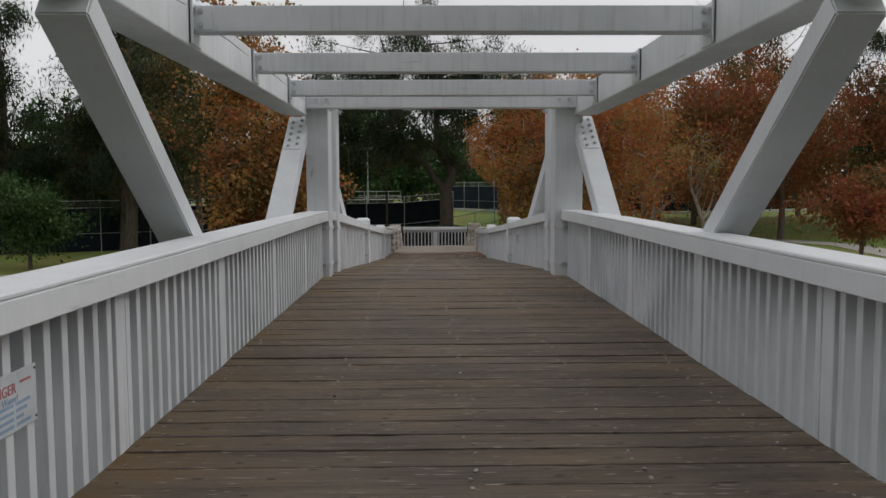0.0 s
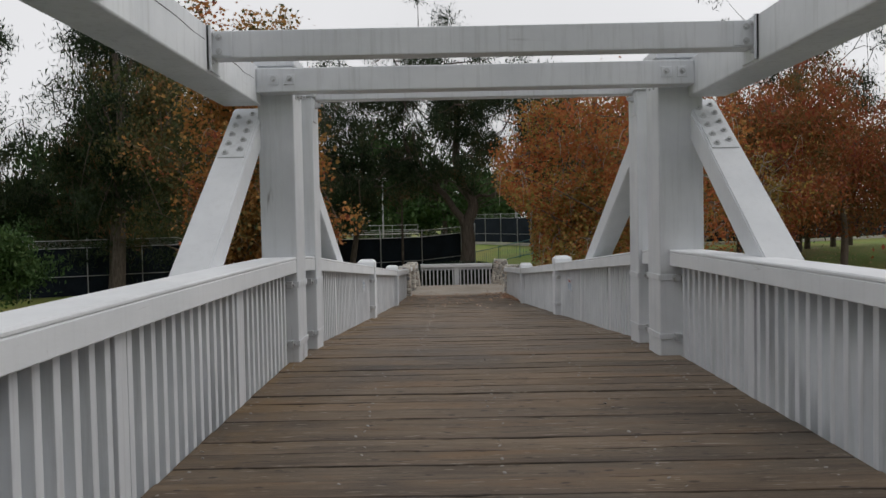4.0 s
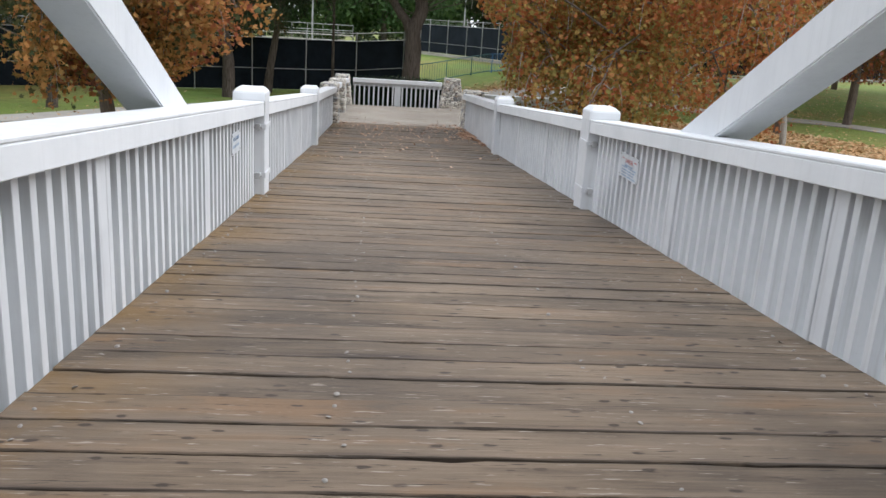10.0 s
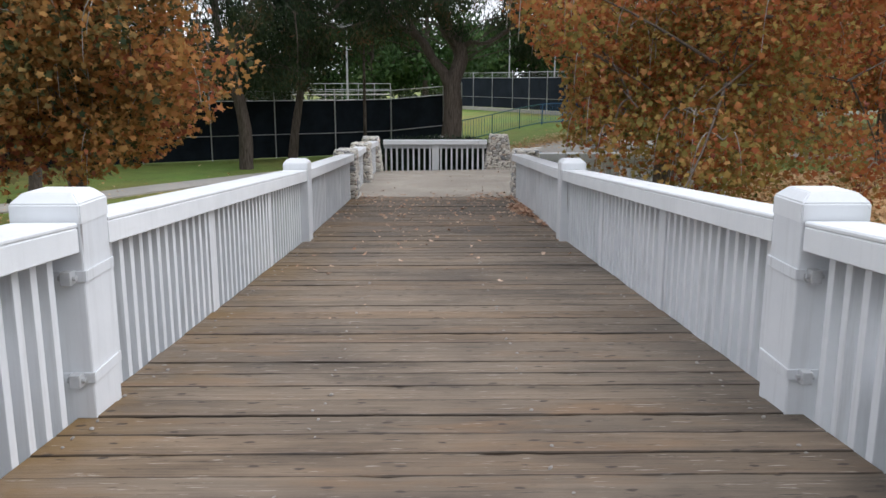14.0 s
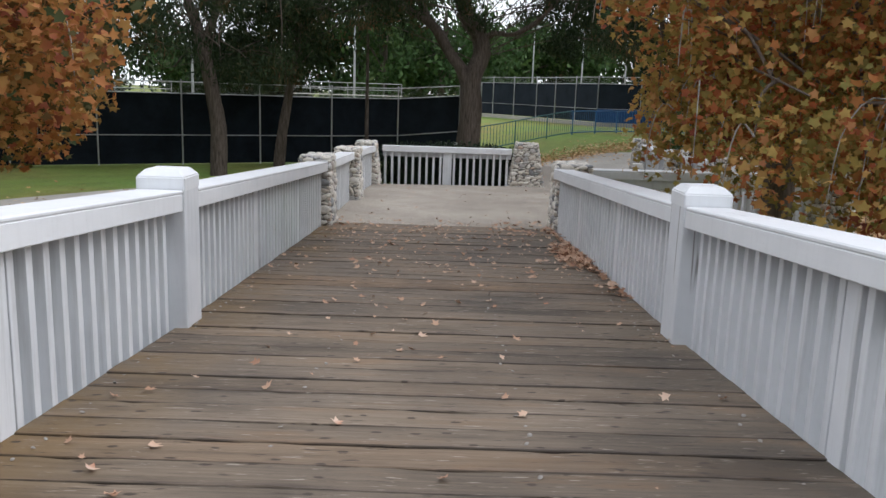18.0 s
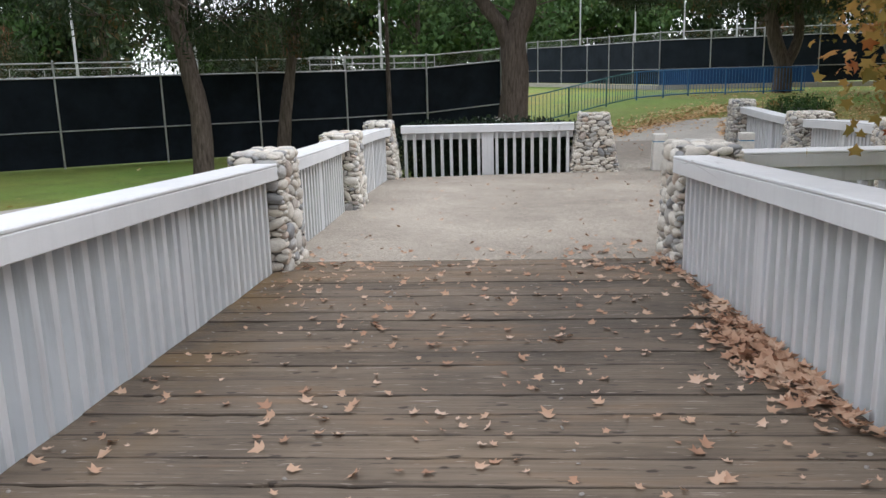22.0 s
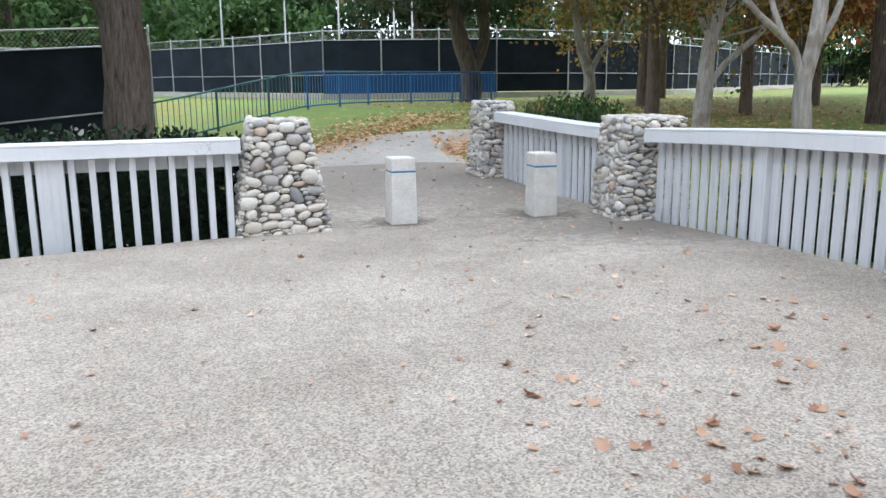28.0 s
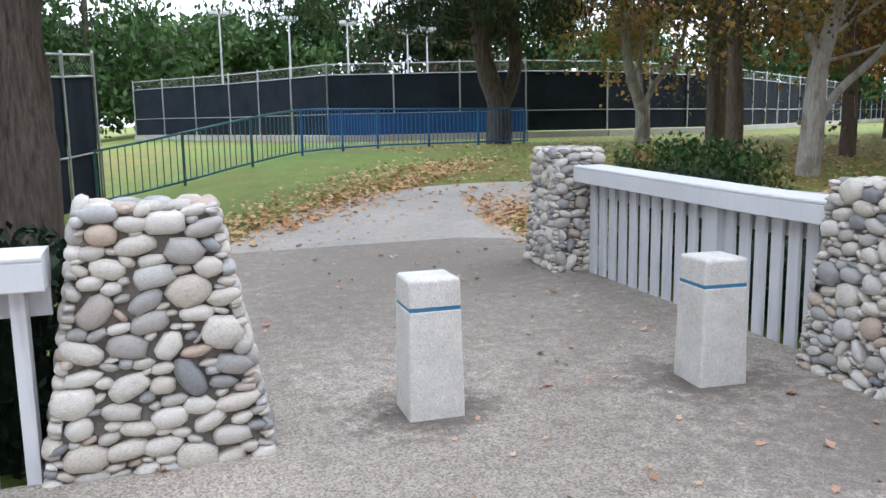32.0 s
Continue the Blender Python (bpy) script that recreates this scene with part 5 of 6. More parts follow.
# trees on the lawn past the bollards
tree("eucalyptus with a forked dark trunk on the lawn", (13.4, 68.6), [(0.0, 0, 1.2), (-0.5, 0, 2.6), (-0.75, 0.1, 4.8), (-0.4, 0.1, 8)], (-0.6, 0, 7.2), (6.2, 4.8, 4.4), 150, 320, LEAF_LONG, 0.19, LEAF_EUC, BARK, 0.40, 81, spread=0.42, droop=1.0, limbs=34, arm=0.5, cut=lambda p: p[2] > 3.4,
     stems=[([(0.0, 0, 1.0), (0.65, 0.1, 2.4), (0.55, 0.1, 4.4), (1.1, 0.2, 7.0)], 0.3)])
tree("pale multi-stemmed sycamore with thin gold leaves", (17.1, 66.0), [(0, 0, 1.0), (-0.5, 0, 2.4), (-0.8, 0.1, 4.8)], (0.1, 0, 5.6), (3.2, 3.0, 2.8), 44, 150, LEAF_STAR, 0.15, LEAF_OLIVE, BARK_PALE, 0.24, 82, spread=0.5, stems=[([(0, 0, 0.9), (0.5, 0.1, 1.8), (1.5, 0.2, 2.9), (1.8, 0.2, 4.6)], 0.13), ([(0, 0, 0.8), (0.1, 0.3, 2.4), (0.4, 0.4, 5.0)], 0.12)])
tree("brown-barked tree with gold and green leaves on the lawn", (15.9, 60.3), [(0, 0, 1.5), (-0.05, 0, 3.2), (0.1, 0.1, 6.5)], (-0.8, 0, 6.0), (4.4, 3.8, 3.3), 60, 125, LEAF_STAR, 0.135, LEAF_OLIVE, BARK_MID, 0.22, 83, second=(LEAF_BROWN, lambda p, u: u < 0.5), spread=0.48, droop=0.7, twigs=120, limbs=22)
tree("pale leaning sycamore with sparse yellow leaves", (15.5, 57.5), [(0.1, 0, 1.2), (0.25, 0, 2.4), (0.9, 0.1, 4.0), (1.4, 0.1, 5.5)], (0.6, 0, 5.4), (3.6, 3.2, 2.6), 50, 150, LEAF_STAR, 0.13, LEAF_OLIVE, BARK_PALE, 0.24, 84, second=(LEAF_BROWN, lambda p, u: u < 0.45), spread=0.5, twigs=80, stems=[([(0.1, 0, 0.9), (0.9, 0.2, 1.7), (2.2, 0.3, 2.6), (3.2, 0.3, 3.8)], 0.12), ([(0.25, 0, 2.2), (-0.4, 0.1, 3.4), (-1.2, 0.1, 4.4)], 0.1)])
tree("large pale sycamore with forked smooth limbs behind the plaza fence", (9.92, 48.2), [(0.0, 0, 0.9), (-0.03, 0, 1.6), (0.12, 0, 2.3), (0.3, 0.1, 3.4), (0.2, 0.1, 5.0), (0.0, 0.2, 6.8)], (0.9, 0.6, 6.6), (3.6, 3.4, 2.6), 60, 150, LEAF_STAR, 0.12, LEAF_OLIVE, BARK_PALE, 0.14, 85, spread=0.45, limbs=22, twigs=120, cut=lambda p: p[2] > 4.1 and p[0] > -2.4,
     stems=[([(-0.04, 0, 1.45), (-0.2, 0, 1.95), (-0.5, -0.05, 2.2), (-1.25, -0.1, 2.7), (-1.9, -0.1, 3.6), (-2.2, 0, 5.0)], 0.072), ([(0.05, 0, 1.9), (0.4, 0.1, 2.3), (0.7, 0.2, 2.65), (1.3, 0.4, 3.8), (1.9, 0.6, 5.8)], 0.065), ([(-0.5, -0.05, 2.2), (-0.7, 0.1, 2.9), (-1.0, 0.2, 4.4)], 0.055)])
for k, (x, y, h, lm) in enumerate(((17.4, 63.0, 8.5, LEAF_BROWN), (19.2, 60.0, 8, LEAF_OLIVE), (25.7, 64.5, 9, LEAF_GOLD), (28.5, 66.5, 8.5, LEAF_GOLD), (31, 69, 10, LEAF_OLIVE), (22.5, 69.0, 9, LEAF_BROWN))):
    tree("tree with a straight brown trunk on the lawn", (x, y), [(0, 0, 1.5), (0.1, 0.1, h * 0.45), (0.1, 0.1, h * 0.85)], (0, 0, h * 0.68), (3.2, 3.2, h * 0.3), 28, 130, LEAF_PLAIN, 0.2, lm, BARK_MID, 0.20, 90 + k, spread=0.6, droop=0.6)
# far belt of green trees behind the courts
rr = random.Random(8)
for k in range(26):
    x = -75 + k * 6.6 + rr.uniform(-2, 2)
    y = 112 + rr.uniform(-8, 14) - abs(x) * 0.12
    h = rr.uniform(9.0, 12.0) * (0.85 if x < -22 else 1.0)
    tree("distant broad green tree behind the courts", (x, y), [(0, 0, h * 0.3), (0.2, 0, h * 0.8)], (0, 0, h * 0.52), (5.4, 4.5, h * 0.48), 95, 80, LEAF_PLAIN, 0.55, rr.choice((LEAF_GREEN, LEAF_GREEN, LEAF_EUC)), BARK, 0.35, 120 + k, spread=0.9, limbs=16, group="distant tree belt")
for k, (x, y) in enumerate(((-46, 40), (-52, 25), (-44, 8), (42, 44), (46, 28), (48, 10), (40, 66), (52, 58), (-0.5, 101), (-6.0, 103), (-27, 88), (-36, 86))):
    h = rr.uniform(11, 15)
    tree("dark green tree that closes off the park", (x, y), [(0, 0, h * 0.3), (0.2, 0, h * 0.8)], (0, 0, h * 0.52), (5.4, 5.4, h * 0.46), 75, 75, LEAF_PLAIN, 0.55, rr.choice((LEAF_GREEN, LEAF_EUC)), BARK, 0.35, 160 + k, spread=0.9, limbs=16, group="distant tree belt")


# unseen trees added behind the bridge's near end to block light from there
for k in range(9):
    x, y = -34 + k * 8.5 + rr.uniform(-2, 2), -15 + rr.uniform(-3, 2)
    h = rr.uniform(17, 20)
    tree("dark green tree that closes off the park", (x, y), [(0, 0, h * 0.3), (0.2, 0, h * 0.8)], (0, 0, h * 0.5), (5.6, 4.6, h * 0.48), 75, 75, LEAF_PLAIN, 0.6, LEAF_EUC if k % 2 else LEAF_GREEN, BARK, 0.35, 190 + k, spread=0.9, limbs=16, group="distant tree belt")


# ---- hedge and bush ----
def shrub(name, label, at, half, n, leaf, size, material, seed):
    rng = np.random.default_rng(seed)
    th = thing(name, label, "shrub", at)
    bm = bmesh.new()
    for i in range(9):
        p = rng.uniform(-0.8, 0.8, 2) * np.array(half[:2])
        limb(bm, [(p[0] * 0.8, p[1] * 0.8, -0.05), (p[0], p[1], half[2]), (*(p * 1.1), half[2] * 1.8)], 0.02, 0.006, 5)
    part("stem", bm, BARK_MID, th)
    v = rng.uniform(-1, 1, (n, 3))
    e = (np.abs(v) ** 3.2).sum(1) ** (1 / 3.2)
    v = v / e[:, None] * (0.72 + 0.30 * rng.random((n, 1)))
    v = v * np.array(half) * (1 + 0.10 * np.sin(v[:, :1] * 7 + v[:, 1:2] * 5)) + np.array([0, 0, half[2]])
    scatter_mesh("foliage", v[v[:, 2] > 0.02], size, *leaf, material, th, False, rng)
    # solid dark box added behind the leaves, in place of the shrub's dim inside
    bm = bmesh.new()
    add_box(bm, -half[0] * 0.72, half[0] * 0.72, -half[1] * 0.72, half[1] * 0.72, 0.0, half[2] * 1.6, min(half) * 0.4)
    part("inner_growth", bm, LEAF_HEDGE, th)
    return th


shrub("hedge", "dense dark green hedge with pale blossoms behind the fence", (0.2, 48.95, -2.25), (2.25, 0.62, 0.72), 15000, LEAF_PLAIN, 0.09, LEAF_HEDGE, 5)
shrub("hedge", "low dark planting behind the slatted fence", (7.55, 49.5, -2.0), (0.5, 1.3, 0.34), 3500, LEAF_PLAIN, 0.08, LEAF_HEDGE, 8)
shrub("hedge", "low dark planting behind the plaza fence", (7.6, 45.0, -2.05), (0.5, 1.8, 0.36), 4500, LEAF_PLAIN, 0.08, LEAF_HEDGE, 9)
shrub("bush", "low clipped bush with green and bronze leaves in a planter", (7.85, 51.2, -1.95), (0.72, 0.95, 0.70), 6500, LEAF_PLAIN, 0.075, LEAF_BUSH, 6)


# ---- court fences ----
def court_fence(name, label, pts, zf, h, screen, span=3.0, low=None, post_r=0.03, kick=0.0):
    th = thing(name, label, "fence", (*pts[0], zf(*pts[0])))
    inv = Matrix.Translation(-th.location)
    bmw = bmesh.new()
    k = 0
    for (xa, ya), (xb, yb) in zip(pts, pts[1:]):
        a, b = Vector((xa, ya)), Vector((xb, yb))
        n = max(1, round((b - a).length / span))
        d = (b - a).normalized()
        nrm = Vector((d.y, -d.x))
        for i in range(n + 1):
            p = a.lerp(b, i / n)
            z = zf(p.x, p.y)
            if i < n or (xb, yb) == tuple(pts[-1]):
                bm = cyl((p.x, p.y, z - 0.1), (p.x, p.y, z + h + 0.04), post_r, 8)
                add_cyl(bm, (p.x, p.y, z + h + 0.04), (p.x, p.y, z + h + 0.09), post_r * 1.3, 8, post_r * 0.4)
                part("fence_post", bm, STEEL, th).matrix_basis = inv
            if i < n:
                q = a.lerp(b, (i + 1) / n)
                zq = zf(q.x, q.y)
                for hh in (h, h * 0.36, h - 0.42):
                    part("fence_rail", cyl((p.x, p.y, z + hh), (q.x, q.y, zq + hh), 0.021, 6), STEEL, th).matrix_basis = inv
                o = nrm * -0.035
                bm = bmesh.new()
                cols = []
                for j in range(7):
                    c = p.lerp(q, j / 6)
                    zz = z + (zq - z) * j / 6
                    w = 0.012 * math.sin(j * 1.7 + k)
                    cols.append([bm.verts.new((c.x + o.x + nrm.x * w, c.y + o.y + nrm.y * w, zz + v)) for v in (0.04 + kick, h * 0.36, h - 0.40 - 0.02 * math.sin(j * 2.1 + k))])
                for c0, c1 in zip(cols, cols[1:]):
                    for r in range(2):
                        bm.faces.new((c0[r], c1[r], c1[r + 1], c0[r + 1]))
                ob = part("windscreen", bm, screen, th)
                ob.matrix_basis = inv
                if low:
                    bm = bmesh.new()
                    add_box(bm, 0, (q - p).length, -0.008, 0.008, kick, h * 0.36, 0)
                    bmesh.ops.transform(bm, matrix=Matrix.Translation((p.x - o.x, p.y - o.y, z)) @ Matrix.Rotation(math.atan2(d.y, d.x), 4, "Z"), verts=bm.verts)
                    part("windscreen", bm, low, th, "blue lower windscreen").matrix_basis = inv
                length = (q - p).length
                m = int(length / 0.11)
                for j in range(m):
                    for sgn in (1, -1):
                        u0 = j / m
                        u1 = min(1, max(0, u0 + sgn * 0.40 / length))
                        e0, e1 = p.lerp(q, u0), p.lerp(q, u1)
                        z0, z1 = z + (zq - z) * u0 + h - 0.40, z + (zq - z) * u1 + h
                        t = Vector((d.x, d.y, 0)) * 0.003
                        vs = [bmw.verts.new(v) for v in (Vector((e0.x, e0.y, z0)) - t, Vector((e0.x, e0.y, z0)) + t, Vector((e1.x, e1.y, z1)) + t, Vector((e1.x, e1.y, z1)) - t)]
                        bmw.faces.new(vs)
                k += 1
    ob = part("chain_link", bmw, STEEL, th)
    ob.matrix_basis = inv
    tagged(ob, kind="stuff")
    return th


def court_level(x, y):
    return ground_z(x, y)


court_fence("court_fence", "tall steel fence with black windscreen round the tennis courts", [(-48, 34.0), (-30, 44.6), (-12.4, 53.6), (0.6, 60.4)], court_level, 3.05, SCREEN)
court_fence("court_fence", "return panel of the steel court fence with grey screen", [(0.6, 60.4), (1.6, 62.4)], court_level, 3.05, SCREEN_FAR, 1.1)
court_fence("court_fence", "long steel court fence with dark grey windscreen above a pale kerb", [(2.2, 92.0), (6.5, 84.5), (9.6, 77.0)], court_level, 3.1, SCREEN_FAR, 2.6, None, 0.035, 0.25)
court_fence("court_fence", "steel court fence with blue lower windscreen above a pale kerb", [(9.6, 77.0), (17.2, 74.4)], court_level, 3.1, SCREEN_FAR, 2.6, SCREEN_BLUE, 0.035, 0.25)
court_fence("court_fence", "long steel court fence with black windscreen above a pale kerb", [(17.2, 74.4), (21, 74.4), (29, 77), (44, 87), (70, 104)], court_level, 3.1, SCREEN, 2.6, None, 0.035, 0.25)
for a, b in (((2.2, 92.0), (6.5, 84.5)), ((6.5, 84.5), (9.6, 77.0)), ((9.6, 77.0), (17.2, 74.4)), ((17.2, 74.4), (21, 74.4)), ((21, 74.4), (29, 77)), ((29, 77), (44, 87)), ((44, 87), (70, 104))):
    d = (Vector(b) - Vector(a)).normalized()
    path = [((*(Vector(a).lerp(Vector(b), i / 6)), ground_z(*Vector(a).lerp(Vector(b), i / 6))), (d.y, -d.x, 0)) for i in range(7)]
    tagged(part("trim_kerb", sweep(rounded(-0.12, 0.12, -0.3, 0.26, 0.01), path), SIDEWALK), "pale concrete kerb wall below the court fence", "kerb", kind="structure")


def guard_rail():
    pts = [(1.5, 62.2), (3.1, 62.5), (5.2, 63.7), (9.0, 67.2), (14.3, 68.3)]
    th = thing("guard_rail", "low steel picket guard rail painted green and blue", "railing", (*pts[0], ground_z(*pts[0])))
    inv = Matrix.Translation(-th.location)
    d = np.r_[0, np.cumsum([math.dist(a, b) for a, b in zip(pts, pts[1:])])]
    P = np.array(pts)

    def at(s):
        return float(np.interp(s, d, P[:, 0])), float(np.interp(s, d, P[:, 1]))

    n = int(d[-1] / 0.15)
    hgt = 1.15
    for i in range(n + 1):
        x, y = at(d[-1] * i / n)
        z = ground_z(x, y)
        big = i % 12 == 0
        part("rail_post" if big else "picket", box(x - (0.03 if big else 0.010), x + (0.03 if big else 0.010), y - (0.03 if big else 0.010), y + (0.03 if big else 0.010), z - 0.05 if big else z + 0.10, z + hgt, 0), RAIL_BLUE if x > 6 else RAIL_GREEN, th).matrix_basis = inv
    for hh in (0.10, hgt - 0.02):
        for i in range(14):
            (xa, ya), (xb, yb) = at(d[-1] * i / 14), at(d[-1] * (i + 1) / 14)
            part("rail", cyl((xa, ya, ground_z(xa, ya) + hh), (xb, yb, ground_z(xb, yb) + hh), 0.026, 6), RAIL_BLUE if xa > 6 else RAIL_GREEN, th).matrix_basis = inv


guard_rail()


# ---- lamp poles ----
def flood_pole(x, y, h, label, material=STEEL, head=True):
    z = ground_z(x, y)
    th = thing("light_pole", label, "lamp post", (x, y, z), "court light poles")
    part("pole", cyl((0, 0, -0.2), (0, 0, h), 0.09, 8, 0.055), material, th)
    if head:
        part("crossarm", box(-0.45, 0.45, -0.04, 0.04, h - 0.06, h + 0.04, 0.01), material, th)
        for s in (-0.34, 0.34):
            part("lamp_head", box(s - 0.28, s + 0.28, -0.2, 0.14, h + 0.03, h + 0.26, 0.03), STEEL, th)


for x, y, h in ((7.6, 99, 7.6), (12.0, 99, 7.4), (15.9, 99, 7.2), (19.8, 98, 6.6), (21.2, 98, 6.8), (-14, 70, 7), (-22, 74, 7.5), (-6, 78, 7)):
    flood_pole(x, y, h, "slim steel court light pole with flood lamps")
flood_pole(-3.2, 57.9, 5.2, "plain dark steel pole beside the court fence", BARK, False)

# ---- pale structures beyond the courts ----
def stand(x, y, w, yaw):
    th = thing("bleacher", "pale metal bleacher with rails beyond the courts", "bleacher", (x, y, ground_z(x, y)))
    th.rotation_euler = (0, 0, radians(yaw))
    for i in range(4):
        part("bench", box(-w / 2, w / 2, i * 0.6 - 0.15, i * 0.6 + 0.15, 1.25 + i * 0.36, 1.31 + i * 0.36, 0.01), WALL_WHITE, th)
    for i in range(7):
        xx = -w / 2 + w * i / 6
        part("support", box(xx - 0.03, xx + 0.03, -0.1, 1.9, 0, 1.25, 0), STEEL, th)
        part("rail_post", cyl((xx, 1.95, 1.25), (xx, 1.95, 3.1), 0.022, 6), STEEL, th)
    for hh in (2.7, 3.1):
        part("rail", cyl((-w / 2, 1.95, hh), (w / 2, 1.95, hh), 0.022, 6), STEEL, th)


stand(-19, 68, 9, 25)
stand(-5.5, 74, 7, 20)
stand(-34, 62, 9, 30)


# ---- signs ----
def text_mesh(body, size):
    cu = bpy.data.curves.new("sign_text", "FONT")
    cu.body, cu.size, cu.align_x, cu.align_y, cu.extrude = body, size, "CENTER", "CENTER", 0.0008
    ob = bpy.data.objects.new("sign_text", cu)
    me = bpy.data.meshes.new_from_object(ob)
    bpy.data.objects.remove(ob)
    return me


def sign(label, x, y, z, sx, w, h, lines, yaw=0):
    """A flat enamel sign fixed on the balusters, facing the walk."""
    th = thing("warning_sign", label, "sign", (x, y, z))
    th.rotation_euler = (math.pi / 2, 0, -sx * math.pi / 2)
    part("panel", add_box(bmesh.new(), -w / 2, w / 2, -h / 2, h / 2, 0, 0.006, 0.002), SIGN_WHITE, th)
    for bx in (-1, 1):
        for by in (-1, 1):
            part("screw", cyl((bx * (w / 2 - 0.015), by * (h / 2 - 0.02), 0.006), (bx * (w / 2 - 0.015), by * (h / 2 - 0.02), 0.009), 0.006, 8), BARK, th)
    for kind, text, cy, size, material in lines:
        if kind == "text":
            me = text_mesh(text, size)
            me.materials.append(material)
            ob = new("lettering", me)
            ob.parent = th
            ob.matrix_basis = Matrix.Translation((0, cy, 0.0075))
        else:
            bm = bmesh.new()
            for a, b in text:
                add_box(bm, a, b, cy - size / 2, cy + size / 2, 0.0062, 0.0074, 0)
            part("line_of_print", bm, material, th)


DANGER = [("text", "DANGER", 0.055, 0.062, SIGN_RED), ("bars", [(-0.25, -0.16), (0.16, 0.25)], 0.073, 0.010, SIGN_RED), ("text", "Shallow Water!", 0.012, 0.044, SIGN_BLUE)] + \
    [("bars", [(-0.24 + 0.02 * (i % 2), -0.05), (-0.03, 0.10), (0.12, 0.24 - 0.03 * (i % 3))], -0.012 - i * 0.029, 0.014, SIGN_BLUE) for i in range(4)]
NOFISH = [("text", "NO FISHING", 0.04, 0.058, SIGN_BLUE), ("bars", [(-0.16, -0.07), (-0.05, 0.03), (0.05, 0.16)], -0.03, 0.024, SIGN_BLUE)]
sign("white danger sign with red heading fixed to the balusters", -1.984, 3.77, deck_z(3.77) + 0.60, -1, 0.60, 0.25, DANGER)
sign("white danger sign with red heading fixed to the balusters", 1.984, 21.16, 0.145, 1, 0.62, 0.25, DANGER)
sign("small white no-fishing sign fixed to the balusters", -1.984, 21.23, 0.19, -1, 0.45, 0.21, NOFISH)


# ---- fallen leaves ----
def litter(name, label, n, place, size, seed, leaf=LEAF_DRY):
    rng = np.random.default_rng(seed)
    pts = []
    while len(pts) < n:
        p = place(rng)
        if p is not None:
            pts.append(p)
    ob = scatter_mesh(name, pts, size, *LEAF_CURL, leaf, None, True, rng, (0.4, 1.35))
    return tagged(ob, label, "leaves", kind="stuff")


def on_bridge(rng):
    y = 22 + 16.3 * rng.random() ** 0.33
    x = rng.uniform(-1.93, 1.93)
    return (x, y, deck_z(y) + rng.uniform(0.008, 0.02))


def along_right(rng):
    y = 35.0 + rng.normal(0, 0.62) if rng.random() < 0.72 else rng.uniform(32, 38.3)
    x = 1.95 - abs(rng.normal(0, 0.16 if abs(y - 35.0) < 1.2 else 0.06))
    if y > 38.4 or y < 32 or x < 1.1:
        return None
    return (x, y, deck_z(y) + rng.uniform(0.008, 0.05))


def last_planks(rng):
    y, x = rng.uniform(33.2, 38.3), rng.uniform(-1.93, 1.93)
    return (x, y, deck_z(y) + rng.uniform(0.008, 0.018))


def deck_end(rng):
    y = 38.3 + rng.normal(0, 0.55)
    x = rng.choice((-1, 1, 1)) * (1.93 - abs(rng.normal(0, 0.9)))
    return (x, y, deck_z(y) + rng.uniform(0.008, 0.025))


def on_plaza(rng):
    y = rng.uniform(38.5, 53)
    x = rng.uniform(-1.9, 6.3)
    if not (plaza_left(y) + 0.2 < x < plaza_right(y) - 0.3):
        return None
    if rng.random() > 0.2 + 0.4 * sm(1, 5, x) + 0.4 * sm(2, 4, x) * sm(44.5, 42, y):
        return None
    return (x, y, deck_z(y) + rng.uniform(0.006, 0.016))


def beside_tree(rng):
    x, y = 2.4 + abs(rng.normal(0, 1.6)), 39.0 + abs(rng.normal(0, 1.9))
    if not x < plaza_right(y) - 0.3:
        return None
    return (x, y, deck_z(y) + rng.uniform(0.006, 0.016))


def lawn_drift(rng):
    t = rng.random()
    x = 3.2 + t * 6.5 + rng.normal(0, 0.9)
    y = 54.0 + t * 6.2 + rng.normal(0, 0.8) + 0.9
    k = 5.4 + 0.95 * max(0.0, y - 54.6) - x
    if y > 54 and k < 1.7 and rng.random() < 0.85:
        return None
    return (x, y, ground_z(x, y) + rng.uniform(0.03, 0.07))


def corner_drift(rng):
    x, y = 7.6 + rng.normal(0, 0.8), 54.6 + rng.normal(0, 1.3)
    if x < 6.7 + 0.25 * max(0, y - 54):
        return None
    return (x, y, ground_z(x, y) + rng.uniform(0.03, 0.07))


def under_tree(rng):
    x, y = 9.0 + rng.normal(0, 4.8), 37.5 + rng.normal(0, 5.5)
    if x < 2.8 or (y > 37.8 and x < 8) or (y < 36.0 + rng.normal(0, 0.5) and x < 13.2 + rng.normal(0, 0.5)):
        return None
    return (x, y, ground_z(x, y) + rng.uniform(0.02, 0.06))


def leafy_bank(rng):
    x, y = rng.uniform(7.6, 18.0), rng.uniform(33.0, 47.0)
    if y < 36.2 + rng.normal(0, 0.5) and x < 13.4 + rng.normal(0, 0.5):
        return None
    if (x - 12.5) ** 2 / 30 + (y - 39.5) ** 2 / 52 > 1 + rng.normal(0, 0.12):
        return None
    return (x, y, ground_z(x, y) + rng.uniform(0.03, 0.07))


def far_lawn(rng):
    x, y = 16 + rng.normal(0, 5), 59 + rng.normal(0, 5)
    if x < 8.5 or y < 48:
        return None
    return (x, y, ground_z(x, y) + rng.uniform(0.03, 0.07))


def left_lawn(rng):
    x, y = -8 + rng.normal(0, 3), 38 + rng.normal(0, 4)
    if x > -2.8:
        return None
    return (x, y, ground_z(x, y) + rng.uniform(0.05, 0.08))


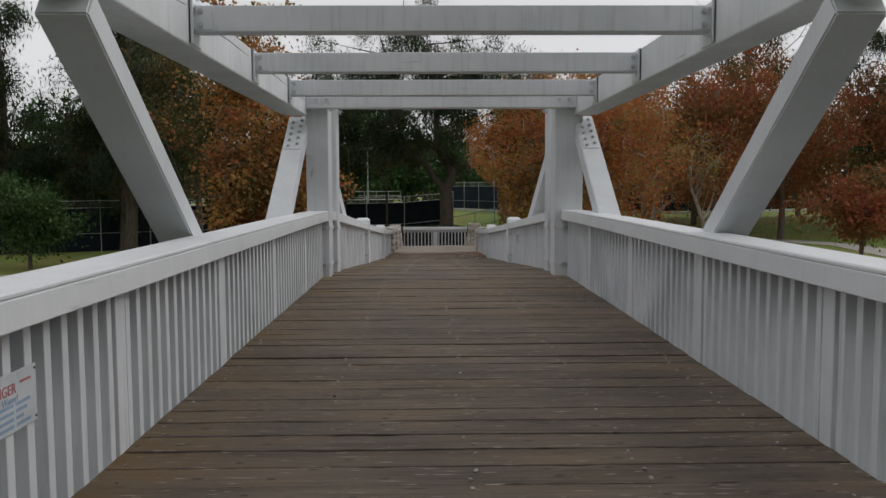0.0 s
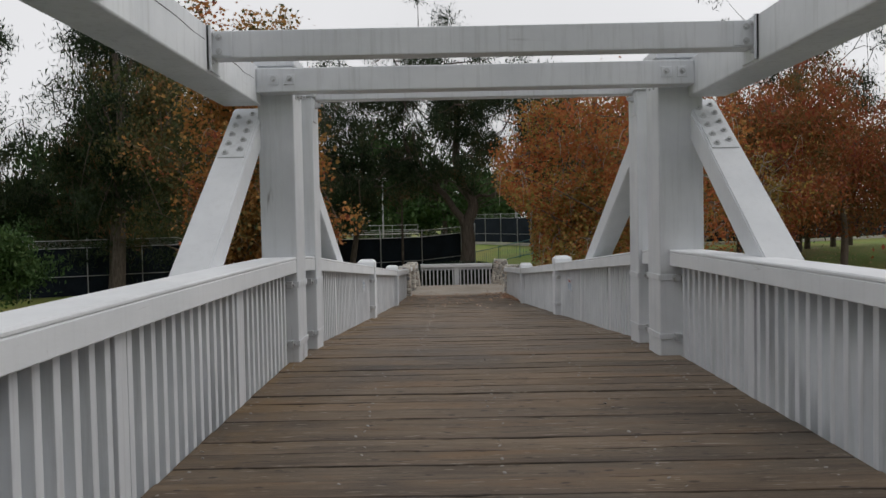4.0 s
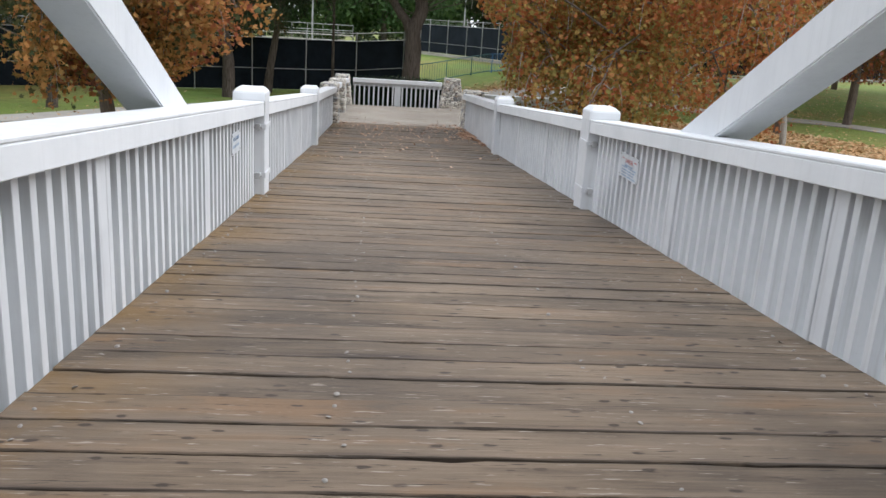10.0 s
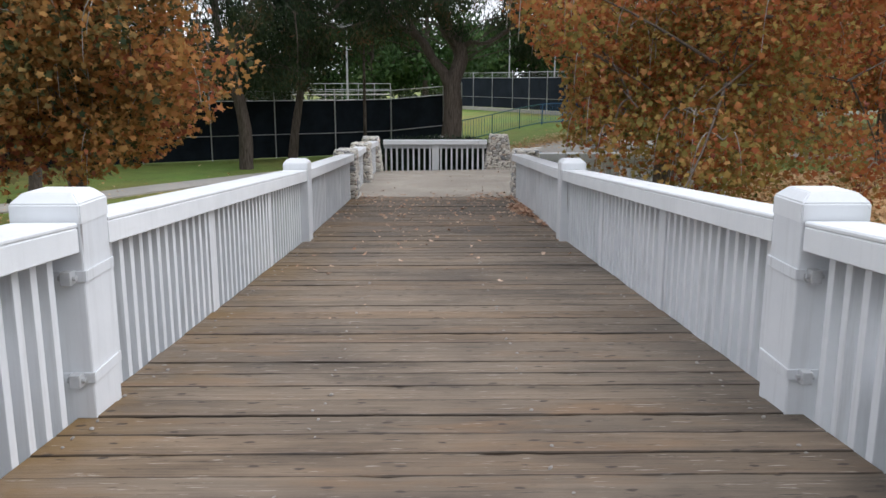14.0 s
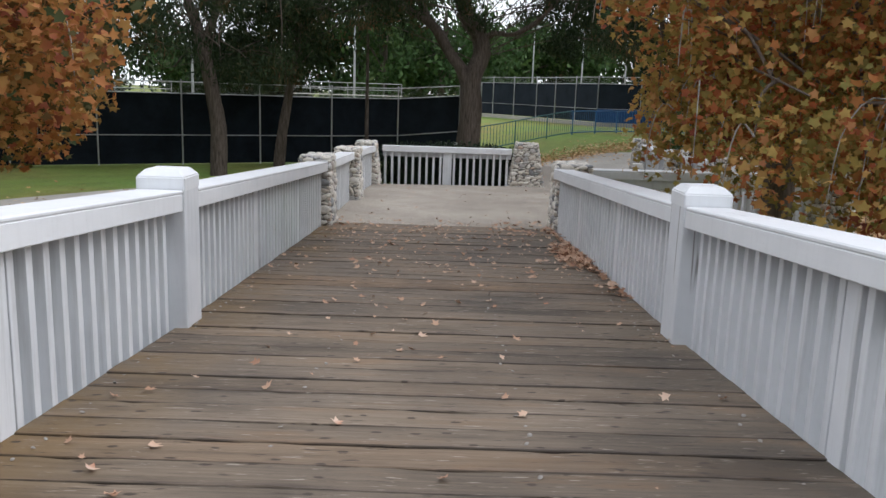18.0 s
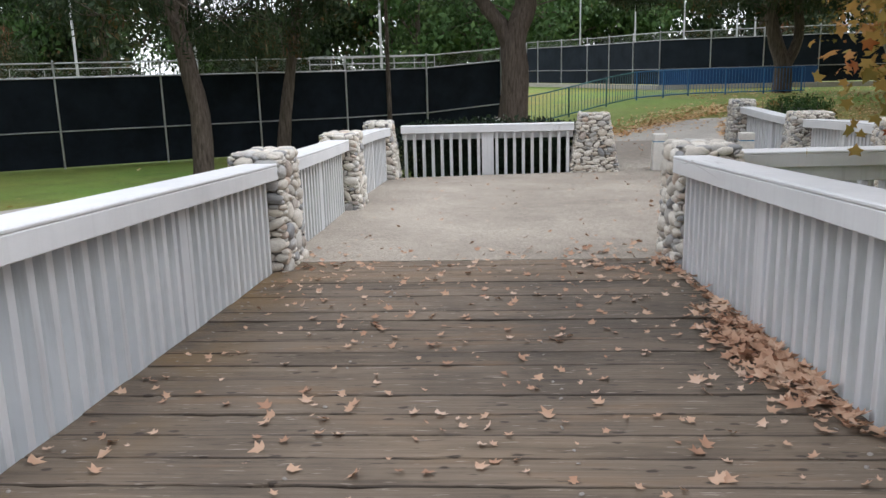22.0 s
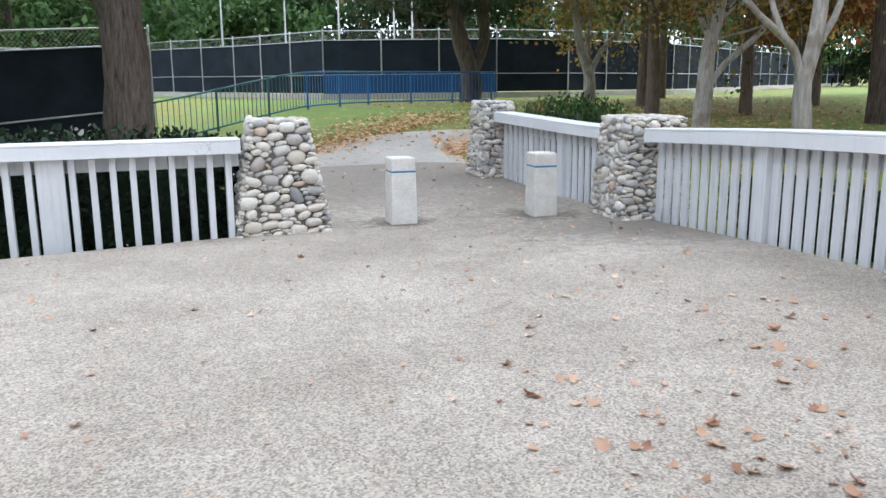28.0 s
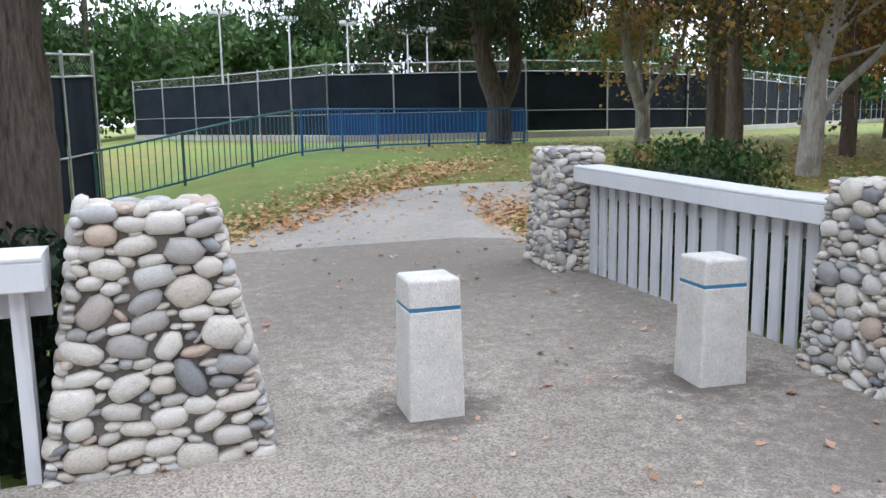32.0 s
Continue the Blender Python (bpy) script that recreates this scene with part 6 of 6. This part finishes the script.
litter("leaf_litter", "scattered tan autumn leaves on the timber deck", 300, on_bridge, 0.066, 1)
litter("leaf_litter", "tan leaves strewn over the last deck planks", 260, last_planks, 0.075, 10)
litter("leaf_litter", "drift of curled brown leaves against the railing", 640, along_right, 0.10, 2)
litter("leaf_litter", "brown leaves gathered at the deck's end", 170, deck_end, 0.08, 3)
litter("leaf_litter", "dry leaves strewn over the plaza", 360, on_plaza, 0.068, 4)
litter("leaf_litter", "dry leaves blown under the overhanging sycamore", 260, beside_tree, 0.085, 15)
litter("leaf_litter", "small pale leaf scraps on the plaza", 520, on_plaza, 0.042, 14)
litter("leaf_litter", "thick orange leaf drift on the lawn beside the path", 3200, lawn_drift, 0.10, 5, LEAF_TAN)
litter("leaf_litter", "orange leaf drift beside the stone pillar", 1700, corner_drift, 0.10, 6, LEAF_TAN)
litter("leaf_litter", "thin scatter of gold leaves over the lawn", 6000, far_lawn, 0.10, 9, LEAF_TAN)
litter("leaf_litter", "fallen leaves under the overhanging sycamore", 6000, under_tree, 0.13, 7, LEAF_TAN)
litter("leaf_litter", "thick carpet of fallen tan leaves on the bank beside the path", 13000, leafy_bank, 0.15, 16, LEAF_TAN)
litter("leaf_litter", "fallen orange leaves on the lawn beside the sidewalk", 900, left_lawn, 0.12, 8, LEAF_TAN)


# small pieces hang from the part that carries them
CARRIED = {"warning_sign": ("panel", ("lettering", "line_of_print", "screw")), "bridge_post": ("strap", ("lug",)), "railing_post": ("strap", ("lug",)), "light_pole": ("crossarm", ("lamp_head",)),
           "diagonal_brace": ("foot_plate gusset_plate", ("bolt",)), "cross_beam": ("end_plate", ("bolt",)), "portal_beam": ("washer_plate", ("bolt",)), "top_chord": ("hanger_plate", ("bolt",)),
           "bollard": ("shaft", ("stripe",)), "tree": ("branchwork", ("twig_spray",)), "railing": ("cap_beam", ("cap_board",))}


def middle(ob):
    return ob.matrix_basis @ (sum((Vector(c) for c in ob.bound_box), Vector()) / 8)


def nest(th):
    """Gives each small piece of a thing to the nearest part that carries it."""
    carrier, pieces = CARRIED[th.name.split(".")[0]]
    parts = list(th.children)
    carriers = [p for p in parts if p.name.split(".")[0] in carrier.split()]
    for p in parts:
        if carriers and p.name.split(".")[0] in pieces:
            near = min(carriers, key=lambda q: (middle(q) - middle(p)).length)
            basis = near.matrix_basis.inverted() @ p.matrix_basis
            p.parent = near
            p.matrix_basis = basis


for th in [ob for ob in bpy.data.objects if ob.parent is None and ob.name.split(".")[0] in CARRIED]:
    nest(th)
